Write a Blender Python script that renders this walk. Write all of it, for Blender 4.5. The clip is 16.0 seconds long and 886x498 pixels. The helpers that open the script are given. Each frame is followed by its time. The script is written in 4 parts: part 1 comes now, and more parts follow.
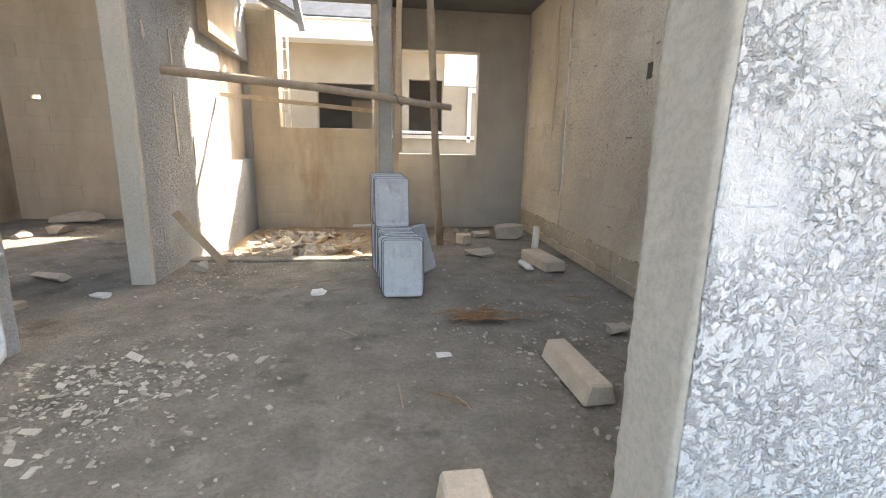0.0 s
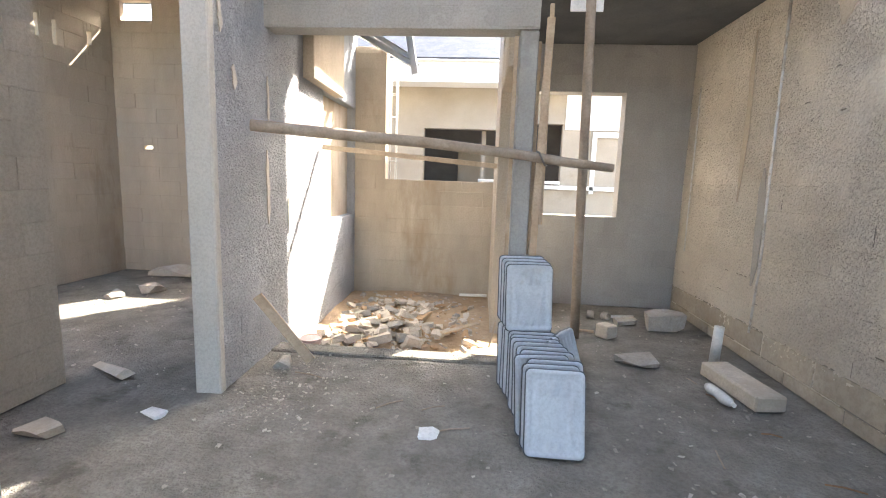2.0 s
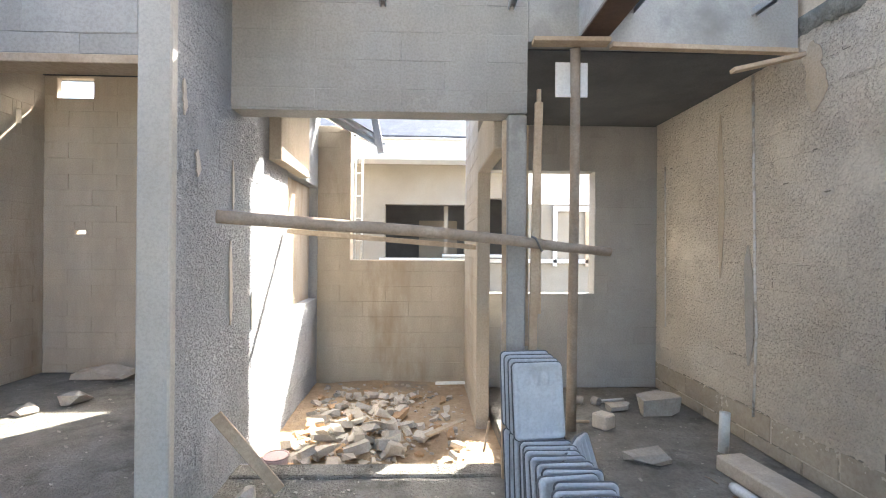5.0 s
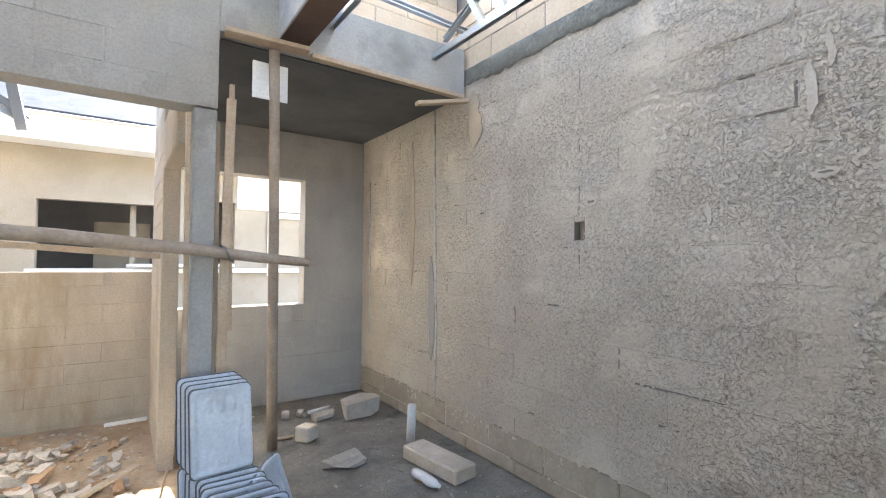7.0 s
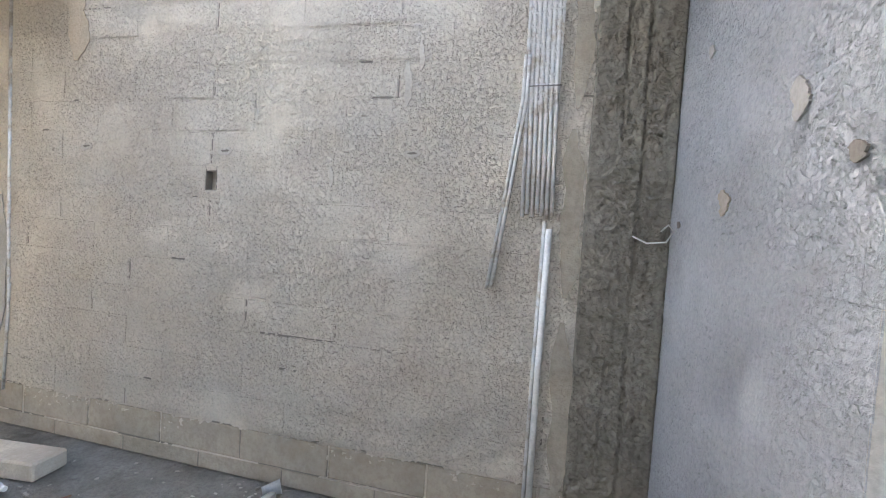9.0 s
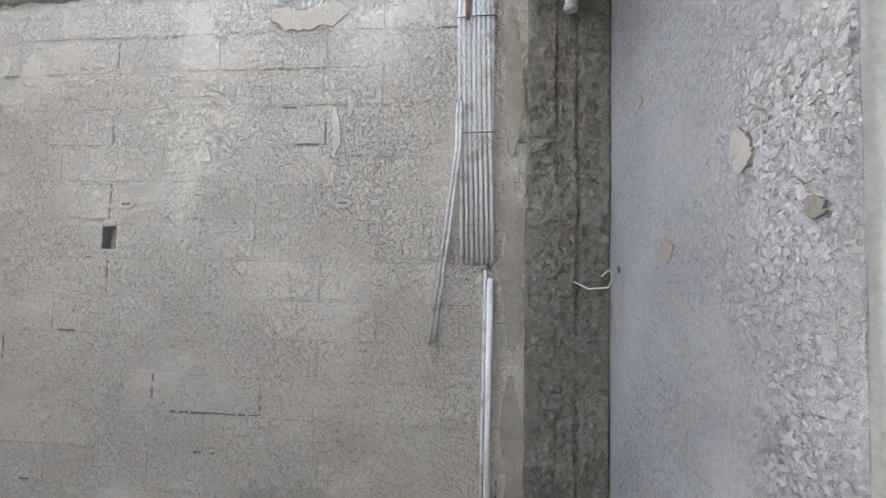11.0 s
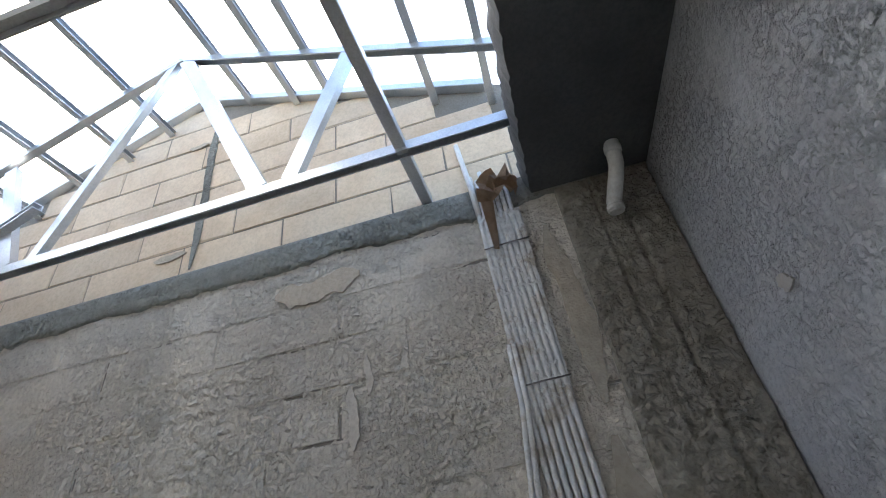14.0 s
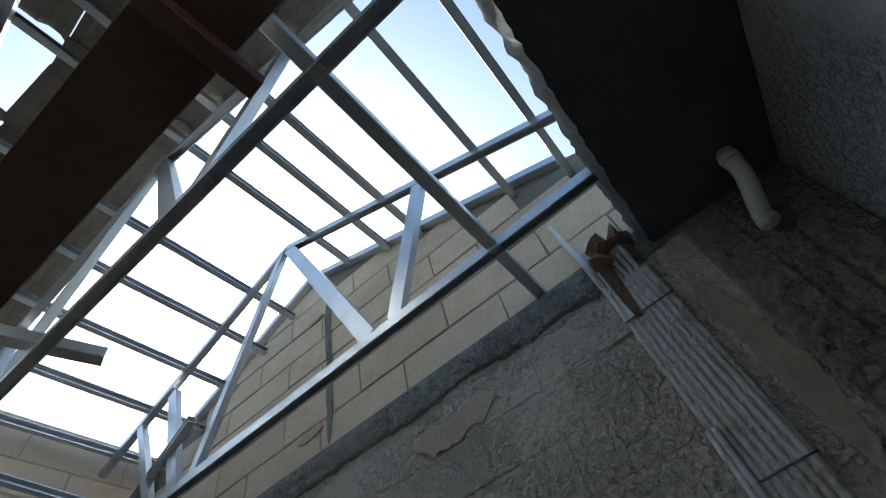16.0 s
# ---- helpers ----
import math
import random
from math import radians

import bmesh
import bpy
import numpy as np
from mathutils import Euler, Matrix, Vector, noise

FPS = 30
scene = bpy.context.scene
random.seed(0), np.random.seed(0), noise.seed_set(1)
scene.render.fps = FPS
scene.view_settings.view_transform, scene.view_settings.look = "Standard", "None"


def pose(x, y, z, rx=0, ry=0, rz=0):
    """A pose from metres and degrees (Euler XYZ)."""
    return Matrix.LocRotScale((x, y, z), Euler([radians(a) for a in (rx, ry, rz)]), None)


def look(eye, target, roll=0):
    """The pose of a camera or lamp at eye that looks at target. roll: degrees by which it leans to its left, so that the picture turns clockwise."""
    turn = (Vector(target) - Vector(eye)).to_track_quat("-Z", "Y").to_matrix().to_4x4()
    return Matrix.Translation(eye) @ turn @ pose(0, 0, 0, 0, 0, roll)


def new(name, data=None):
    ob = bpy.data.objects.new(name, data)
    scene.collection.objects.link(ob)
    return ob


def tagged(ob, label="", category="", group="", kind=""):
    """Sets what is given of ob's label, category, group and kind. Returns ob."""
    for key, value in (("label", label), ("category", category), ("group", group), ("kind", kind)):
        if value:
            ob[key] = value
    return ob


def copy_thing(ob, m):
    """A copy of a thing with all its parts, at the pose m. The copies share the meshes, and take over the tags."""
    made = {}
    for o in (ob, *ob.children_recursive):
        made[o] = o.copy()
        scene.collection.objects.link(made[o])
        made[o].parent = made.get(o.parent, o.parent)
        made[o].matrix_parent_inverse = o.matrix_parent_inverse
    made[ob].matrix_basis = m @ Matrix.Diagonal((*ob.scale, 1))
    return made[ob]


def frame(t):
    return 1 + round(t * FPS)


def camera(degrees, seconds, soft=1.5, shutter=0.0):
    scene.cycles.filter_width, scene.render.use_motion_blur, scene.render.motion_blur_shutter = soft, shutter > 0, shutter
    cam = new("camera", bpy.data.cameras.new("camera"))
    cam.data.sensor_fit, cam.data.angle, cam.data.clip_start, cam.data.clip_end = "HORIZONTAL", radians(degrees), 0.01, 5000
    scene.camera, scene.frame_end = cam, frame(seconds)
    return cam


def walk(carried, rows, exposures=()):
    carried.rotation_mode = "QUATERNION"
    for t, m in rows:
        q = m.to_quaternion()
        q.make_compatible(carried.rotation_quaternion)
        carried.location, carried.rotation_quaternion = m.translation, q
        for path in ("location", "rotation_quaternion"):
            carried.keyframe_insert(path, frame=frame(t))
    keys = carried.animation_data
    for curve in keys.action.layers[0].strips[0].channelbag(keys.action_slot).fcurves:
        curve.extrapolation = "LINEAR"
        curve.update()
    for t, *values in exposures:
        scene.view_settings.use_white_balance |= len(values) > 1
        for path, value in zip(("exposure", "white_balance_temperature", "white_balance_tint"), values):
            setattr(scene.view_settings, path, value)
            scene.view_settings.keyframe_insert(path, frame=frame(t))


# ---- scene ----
cam = camera(87.4, 16.0, soft=1.1)
PATH = [
    (0, (0.313, 0.759, 1.198), (0.541, 2.699, 0.768), 1.3),
    (0.5, (0.236, 1.208, 1.121), (0.294, 3.178, 0.781), 0.7),
    (1, (0.182, 1.489, 1.207), (0.065, 3.462, 0.906), 1.2),
    (1.5, (0.043, 1.865, 1.249), (-0.172, 3.832, 0.958), 1.9),
    (2, (-0.031, 2.018, 1.451), (-0.183, 3.991, 1.16), 2.0),
    (2.5, (-0.076, 2.072, 1.456), (-0.198, 4.052, 1.197), 1.6),
    (3, (-0.164, 2.194, 1.461), (-0.308, 4.174, 1.226), 1.1),
    (3.2, (-0.196, 2.246, 1.472), (-0.339, 4.23, 1.259), 0.6),
    (5.3, (-0.352, 2.351, 1.596), (-0.206, 4.345, 1.63), 0.6),
    (5.5, (-0.332, 2.343, 1.596), (-0.111, 4.33, 1.646), 0.6),
    (6, (-0.271, 2.352, 1.603), (0.261, 4.279, 1.666), 0.3),
    (6.5, (-0.212, 2.391, 1.596), (0.606, 4.215, 1.662), 0.2),
    (7, (-0.134, 2.378, 1.61), (1.001, 4.025, 1.659), 0.6),
    (7.5, (-0.105, 2.328, 1.614), (1.372, 3.676, 1.643), 1.3),
    (8, (-0.09, 2.285, 1.599), (1.625, 3.315, 1.596), 2.0),
    (8.5, (-0.075, 2.251, 1.589), (1.776, 3.005, 1.54), 3.1),
    (9, (-0.098, 2.24, 1.595), (1.837, 2.739, 1.517), 3.8),
    (9.2, (-0.095, 2.236, 1.597), (1.857, 2.661, 1.513), 3.9),
    (11.3, (0.114, 2.301, 1.67), (2.098, 2.509, 1.81), 0.4),
    (11.5, (0.179, 2.304, 1.671), (2.156, 2.531, 1.873), 0.0),
    (12, (0.347, 2.379, 1.686), (2.294, 2.624, 2.073), -0.7),
    (12.5, (0.464, 2.426, 1.717), (2.38, 2.634, 2.252), -1.7),
    (13, (0.582, 2.422, 1.736), (2.435, 2.602, 2.468), -3.7),
    (13.5, (0.686, 2.405, 1.799), (2.426, 2.616, 2.761), -6.7),
    (14, (0.665, 2.378, 1.868), (2.29, 2.673, 2.997), -9.3),
    (14.5, (0.632, 2.384, 1.911), (2.144, 2.769, 3.162), -12.4),
    (15, (0.688, 2.404, 1.924), (2.055, 2.858, 3.312), -15.0),
    (15.5, (0.783, 2.406, 1.94), (2.019, 2.878, 3.439), -17.3),
    (16, (0.848, 2.421, 1.934), (1.966, 2.924, 3.514), -18.7),
]
EXPOSURES = [(0, 3.42, 7350, 8), (1, 3.7, 6850, 9), (3, 3.75, 6550, 8), (5.5, 3.6, 6250, 7), (7.5, 3.95, 6350, 7), (9, 4.1, 6250, 7), (11.5, 3.98, 6400, 7), (12.5, 3.9, 6600, 7), (13, 3.7, 6500, 7),
             (13.5, 3.33, 6400, 7), (14, 2.75, 6250, 6), (14.5, 2.25, 6050, 5), (15, 1.95, 5950, 3), (15.5, 1.55, 5900, 0), (16, 1.1, 5850, -3)]
walk(cam, [(t, look(eye, target, roll)) for t, eye, target, roll in PATH], EXPOSURES)

# ---- light ----
SUN_ELEV, SUN_FROM = 41.0, Vector((0.606, 0.795, 0)).normalized()
world = bpy.data.worlds.new("sky")
scene.world = world
world.use_nodes = True
wn, wl = world.node_tree.nodes, world.node_tree.links
sky = wn.new("ShaderNodeTexSky")
sky.sky_type = "NISHITA"
sky.sun_disc = False
sky.sun_elevation = radians(SUN_ELEV)
sky.sun_rotation = math.atan2(SUN_FROM.x, SUN_FROM.y)
sky.dust_density = 4.0
wl.new(sky.outputs[0], wn["Background"].inputs[0])
wn["Background"].inputs[1].default_value = 0.15
sun_lamp = bpy.data.lights.new("sun", "SUN")
sun_lamp.energy, sun_lamp.angle, sun_lamp.color = 3.2, radians(0.6), (1.0, 0.93, 0.82)
sun = new("sun", sun_lamp)
down = -(SUN_FROM * math.cos(radians(SUN_ELEV)) + Vector((0, 0, math.sin(radians(SUN_ELEV)))))
sun.matrix_world = Matrix.Translation((0, 0, 20)) @ down.to_track_quat("-Z", "Y").to_matrix().to_4x4()


# ---- materials ----
def surface(name, low, high, rough=0.9, metal=0.0, scale=3.0, grain=60.0, bump=0.2, depth=0.01, stain=None, stain_scale=0.8,
            stain_from=0.5, per_object=0.0, splatter=0.0, vertical=False, dab=34.0, pits=0.0):
    """Procedural surface: large variation, fine grain, optional stains and a splattered render relief."""
    m = bpy.data.materials.new(name)
    m.use_nodes = True
    n, l = m.node_tree.nodes, m.node_tree.links
    b = n["Principled BSDF"]
    b.inputs["Roughness"].default_value = rough
    b.inputs["Metallic"].default_value = metal
    if rough >= 0.85:
        b.inputs["Specular IOR Level"].default_value = 0.15
    geo = n.new("ShaderNodeNewGeometry")
    pos = geo.outputs["Position"]

    def tex(sc, detail=4.0, roughness=0.6, stretch=None):
        t = n.new("ShaderNodeTexNoise")
        t.inputs["Scale"].default_value = sc
        t.inputs["Detail"].default_value = detail
        t.inputs["Roughness"].default_value = roughness
        if stretch:
            mp = n.new("ShaderNodeMapping")
            mp.inputs["Scale"].default_value = stretch
            l.new(pos, mp.inputs[0])
            l.new(mp.outputs[0], t.inputs["Vector"])
        else:
            l.new(pos, t.inputs["Vector"])
        return t.outputs[0]

    def ramp(src, a, z):
        r = n.new("ShaderNodeMapRange")
        r.inputs[1].default_value, r.inputs[2].default_value = a, z
        l.new(src, r.inputs[0])
        return r.outputs[0]

    def mix(fac, a, z):
        x = n.new("ShaderNodeMix")
        x.data_type = "RGBA"
        if isinstance(fac, float):
            x.inputs[0].default_value = fac
        else:
            l.new(fac, x.inputs[0])
        for sock, v in ((x.inputs[6], a), (x.inputs[7], z)):
            if isinstance(v, tuple):
                sock.default_value = (*v, 1)
            else:
                l.new(v, sock)
        return x.outputs[2]

    big = ramp(tex(scale, 5.0, 0.65, (1, 1, 0.35) if vertical else None), 0.3, 0.7)
    colour = mix(big, low, high)
    fine = tex(grain, 3.0, 0.7)
    dark = tuple(c * 0.72 for c in low)
    colour = mix(ramp(fine, 0.58, 0.36), colour, mix(0.38, colour, dark))
    if stain:
        colour = mix(ramp(tex(stain_scale, 6.0, 0.7, (1, 1, 0.3) if vertical else None), stain_from, stain_from + 0.12), colour, stain)
    if per_object:
        info = n.new("ShaderNodeObjectInfo")
        hs = n.new("ShaderNodeHueSaturation")
        v = n.new("ShaderNodeMapRange")
        v.inputs[3].default_value, v.inputs[4].default_value = 1 - per_object, 1 + per_object
        l.new(info.outputs["Random"], v.inputs[0])
        l.new(v.outputs[0], hs.inputs["Value"])
        l.new(colour, hs.inputs["Color"])
        colour = hs.outputs[0]
    height = fine
    if splatter:
        vo = n.new("ShaderNodeTexNoise")
        vo.inputs["Scale"].default_value = dab
        vo.inputs["Detail"].default_value = 5.0
        vo.inputs["Roughness"].default_value = 0.62
        vo.inputs["Distortion"].default_value = 0.1
        warp = n.new("ShaderNodeVectorMath")
        warp.operation = "MULTIPLY_ADD"
        wt = n.new("ShaderNodeTexNoise")
        wt.inputs["Scale"].default_value = dab * 0.3
        l.new(pos, wt.inputs["Vector"])
        l.new(wt.outputs["Color"], warp.inputs[0])
        warp.inputs[1].default_value = (1.8 / dab, 1.8 / dab, 1.8 / dab)
        l.new(pos, warp.inputs[2])
        l.new(warp.outputs[0], vo.inputs["Vector"])
        area = ramp(tex(2.2, 5.0, 0.65), 0.34, 0.52)
        amount = n.new("ShaderNodeMath")
        amount.operation = "MULTIPLY"
        l.new(ramp(vo.outputs[0], 0.47, 0.58), amount.inputs[0])
        l.new(area, amount.inputs[1])
        add = n.new("ShaderNodeMath")
        add.operation = "MULTIPLY_ADD"
        l.new(amount.outputs[0], add.inputs[0])
        add.inputs[1].default_value = splatter
        l.new(fine, add.inputs[2])
        height = add.outputs[0]
        # raised dabs are tinted lighter, a highlight put into the colour
        pale = n.new("ShaderNodeMath")
        pale.operation = "MULTIPLY"
        pale.inputs[1].default_value = 0.13
        l.new(amount.outputs[0], pale.inputs[0])
        colour = mix(pale.outputs[0], colour, tuple(min(1, c * 1.25) for c in high))
        if pits:
            # steps between the dabs: their self-shadow is put into the colour
            pit = n.new("ShaderNodeTexNoise")
            pit.inputs["Scale"].default_value = dab * 0.9
            pit.inputs["Detail"].default_value = 3.0
            pit.inputs["Distortion"].default_value = 0.6
            shift = n.new("ShaderNodeMapping")
            shift.inputs["Scale"].default_value = (1, 1, 1.7)
            l.new(warp.outputs[0], shift.inputs[0])
            l.new(shift.outputs[0], pit.inputs["Vector"])
            deep = n.new("ShaderNodeMath")
            deep.operation = "MULTIPLY"
            l.new(ramp(pit.outputs[0], 0.37, 0.32), deep.inputs[0])
            l.new(area, deep.inputs[1])
            low_part = n.new("ShaderNodeMath")
            low_part.operation = "MULTIPLY_ADD"
            l.new(deep.outputs[0], low_part.inputs[0])
            low_part.inputs[1].default_value = -0.9
            l.new(height, low_part.inputs[2])
            height = low_part.outputs[0]
            # painted shade of the crevices, as strong as pits
            crevice_shade = n.new("ShaderNodeMath")
            crevice_shade.operation = "MULTIPLY"
            crevice_shade.inputs[1].default_value = pits
            l.new(deep.outputs[0], crevice_shade.inputs[0])
            colour = mix(crevice_shade.outputs[0], colour, tuple(c * 0.4 for c in low))
    l.new(colour, b.inputs["Base Color"])
    bp = n.new("ShaderNodeBump")
    bp.inputs["Strength"].default_value = bump
    bp.inputs["Distance"].default_value = depth
    l.new(height, bp.inputs["Height"])
    l.new(bp.outputs[0], b.inputs["Normal"])
    return m


RENDER = surface("splattered grey render", (0.565, 0.512, 0.438), (0.675, 0.622, 0.54), bump=1.0, depth=0.010, dab=40.0, pits=0.42, splatter=1.0, scale=1.6,
                 per_object=0.05, stain=(0.50, 0.44, 0.36), stain_from=0.6, stain_scale=1.1)
RENDER_COOL = surface("rough cool grey render", (0.355, 0.365, 0.38), (0.455, 0.47, 0.49), bump=1.0, depth=0.009, splatter=1.0, dab=42.0, pits=0.33, scale=1.8, per_object=0.03, rough=1.0)
SMOOTH = surface("smooth grey render", (0.32, 0.31, 0.29), (0.43, 0.415, 0.39), bump=0.25, depth=0.008, scale=1.5, vertical=True, per_object=0.05,
                 stain=(0.5, 0.42, 0.32), stain_from=0.6)
BLOCK = surface("cream aerated block", (0.60, 0.47, 0.34), (0.72, 0.60, 0.46), bump=0.15, depth=0.005, scale=4, per_object=0.07, stain=(0.5, 0.38, 0.27), stain_from=0.62)
TAN = surface("dusty tan block", (0.41, 0.35, 0.275), (0.55, 0.48, 0.385), bump=0.5, depth=0.012, scale=2.0, per_object=0.025, vertical=True,
              stain=(0.34, 0.26, 0.18), stain_from=0.58)
FOOT = surface("grimy tan block", (0.33, 0.29, 0.235), (0.45, 0.405, 0.335), bump=0.6, depth=0.015, scale=3.0, grain=30, per_object=0.08, stain=(0.30, 0.25, 0.19), stain_from=0.55)
LIME = surface("pale lime smear", (0.50, 0.46, 0.40), (0.60, 0.56, 0.50), bump=0.4, depth=0.01, scale=6)
MORTAR = surface("grey mortar", (0.20, 0.18, 0.155), (0.27, 0.25, 0.22), bump=0.5, depth=0.01, grain=90)
CONCRETE = surface("cast concrete", (0.33, 0.325, 0.31), (0.45, 0.44, 0.42), bump=0.3, depth=0.008, scale=2.2, stain=(0.24, 0.235, 0.225), stain_from=0.6)
FLOOR = surface("dusty concrete floor", (0.19, 0.178, 0.155), (0.33, 0.31, 0.275), bump=1.0, depth=0.035, scale=3.4, grain=42, stain=(0.14, 0.13, 0.112), stain_from=0.56, stain_scale=2.2)
MUDBAND = surface("rough grey-green mortar", (0.24, 0.24, 0.215), (0.34, 0.335, 0.30), bump=1.0, depth=0.02, scale=3, grain=35, splatter=0.8)
# base colour darkened for the shade under the slabs; brown stains on top
DARKSLAB = surface("stained slab with underside shade", (0.075, 0.078, 0.083), (0.125, 0.13, 0.135), bump=0.2, scale=2, stain=(0.30, 0.19, 0.11), stain_from=0.66)
# brown-grey mortar, made darker still to paint the corner shade
MUDDARK = surface("brown-grey mortar with corner shade", (0.225, 0.205, 0.17), (0.325, 0.30, 0.255), bump=1.0, depth=0.009, scale=3, grain=35, splatter=1.0, dab=34.0, pits=0.25)
PLASTER = surface("pale smooth plaster", (0.41, 0.395, 0.36), (0.52, 0.50, 0.46), bump=0.3, depth=0.006, scale=1.8, vertical=True, stain=(0.38, 0.34, 0.28), stain_from=0.62)
FORM = surface("brown formed beam underside", (0.075, 0.042, 0.03), (0.12, 0.07, 0.048), bump=0.2, scale=3, grain=30, rough=0.7)
STEEL = surface("galvanised steel", (0.55, 0.57, 0.60), (0.70, 0.72, 0.74), rough=0.38, metal=0.85, bump=0.05, scale=6, grain=120)
WOOD = surface("raw timber", (0.40, 0.30, 0.205), (0.55, 0.44, 0.32), bump=0.3, scale=5, grain=45, rough=0.8)
POLE = surface("weathered pole", (0.30, 0.24, 0.19), (0.44, 0.37, 0.30), bump=0.35, scale=6, grain=50, rough=0.85)
WHITE = surface("white painted plaster", (0.76, 0.76, 0.75), (0.84, 0.84, 0.83), bump=0.05, scale=2)
ROOF = surface("dark roof tile", (0.05, 0.055, 0.065), (0.09, 0.095, 0.11), bump=0.2, scale=5, rough=0.85)
ROOF_TILE = surface("brown-grey concrete roof tile", (0.15, 0.13, 0.115), (0.24, 0.21, 0.185), bump=0.3, scale=4, grain=50)
SAND = surface("orange sandy fill", (0.36, 0.255, 0.16), (0.50, 0.38, 0.255), bump=0.9, depth=0.03, scale=3, grain=22, stain=(0.28, 0.23, 0.18), stain_from=0.55)
EARTH = surface("sandy ground", (0.36, 0.30, 0.23), (0.5, 0.43, 0.34), bump=0.8, depth=0.03, scale=1.5, grain=25)


# ---- building helpers ----
def mesh_of(name, bm, material):
    me = bpy.data.meshes.new(name)
    bm.to_mesh(me)
    bm.free()
    me.materials.append(material)
    return me


def part(name, bm, material, parent, label=""):
    ob = new(name, mesh_of(name, bm, material))
    ob.parent = parent
    return tagged(ob, label)


def box_bm(x0, y0, z0, x1, y1, z1, bevel=0.0, bm=None):
    bm = bm or bmesh.new()
    made = bmesh.ops.create_cube(bm, size=1, matrix=Matrix.Translation(((x0 + x1) / 2, (y0 + y1) / 2, (z0 + z1) / 2))
                                 @ Matrix.Diagonal((abs(x1 - x0), abs(y1 - y0), abs(z1 - z0), 1)))
    if bevel:
        edges = list({e for v in made["verts"] for e in v.link_edges})
        bmesh.ops.bevel(bm, geom=edges, offset=bevel, segments=1, affect="EDGES")
    return bm


def solid(name, bm, material, label="", category="", kind="", group=""):
    return tagged(new(name, mesh_of(name, bm, material)), label, category, group, kind)


BLOCK_MESHES = {}


def block_mesh(w, h, d, material, skew=0, c=0.006):
    """A wall block seen from local -y, edges chamfered; shared between blocks of one size."""
    key = (round(w, 4), round(h, 4), round(d, 3), material.name, skew, c)
    if key not in BLOCK_MESHES:
        rnd = random.Random(int(key[0] * 1000) * 31 + int(key[1] * 1000) * 7 + skew)
        j = lambda: rnd.uniform(-0.002, 0.003) * (0.3 if c < 0.003 else 1)
        back = [(0, d, 0), (w, d, 0), (w, d, h), (0, d, h)]
        mid = [(j(), c, j()), (w - j(), c, j()), (w - j(), c, h - j()), (j(), c, h - j())]
        front = [(c + j(), j(), c + j()), (w - c - j(), j(), c + j()), (w - c - j(), j(), h - c - j()), (c + j(), j(), h - c - j())]
        faces = [(8, 9, 10, 11)]
        for i in range(4):
            k = (i + 1) % 4
            faces += [(4 + i, 4 + k, 8 + k, 8 + i), (i, k, 4 + k, 4 + i)]
        me = bpy.data.meshes.new("block")
        me.from_pydata(back + mid + front, [], faces)
        me.materials.append(material)
        BLOCK_MESHES[key] = me
    return BLOCK_MESHES[key]


BLOCKS = []


def wall(name, m, length, z0, z1, thick, openings=(), label="", core=MORTAR, material=RENDER, course=0.2, base=0.109, shift=0.0, size=0.6,
         both=None, blocks=True, lift=0.006, top=None, gap=0.003, foot=None):
    """A wall in local x (length) and z, its seen side at local y = 0; openings (x0, x1, z0, z1) go through it."""
    bm = bmesh.new()
    xs = sorted({0.0, length, *[v for o in openings for v in o[:2]]})
    zs = sorted({z0, z1, *[min(max(v, z0), z1) for o in openings for v in o[2:]]})
    free = lambda x, z: not any(o[0] <= x <= o[1] and o[2] <= z <= o[3] for o in openings)
    for xa, xb in zip(xs, xs[1:]):
        for za, zb in zip(zs, zs[1:]):
            if xb - xa > 1e-4 and zb - za > 1e-4 and free((xa + xb) / 2, (za + zb) / 2):
                box_bm(xa, lift, za, xb, thick - (lift if both else 0), zb, bm=bm)
    bmesh.ops.remove_doubles(bm, verts=bm.verts, dist=1e-5)
    inner = [f for f in bm.faces if len([g for g in bm.faces if g is not f and (g.calc_center_median() - f.calc_center_median()).length < 1e-5])]
    bmesh.ops.delete(bm, geom=inner, context="FACES")
    ob = solid(name, bm, core, label, "wall", "structure")
    ob.matrix_world = m
    if blocks:
        BLOCKS.append((ob, length, z0, z1, thick, openings, material, course, base, shift, size, both, top, gap, foot))
    return ob


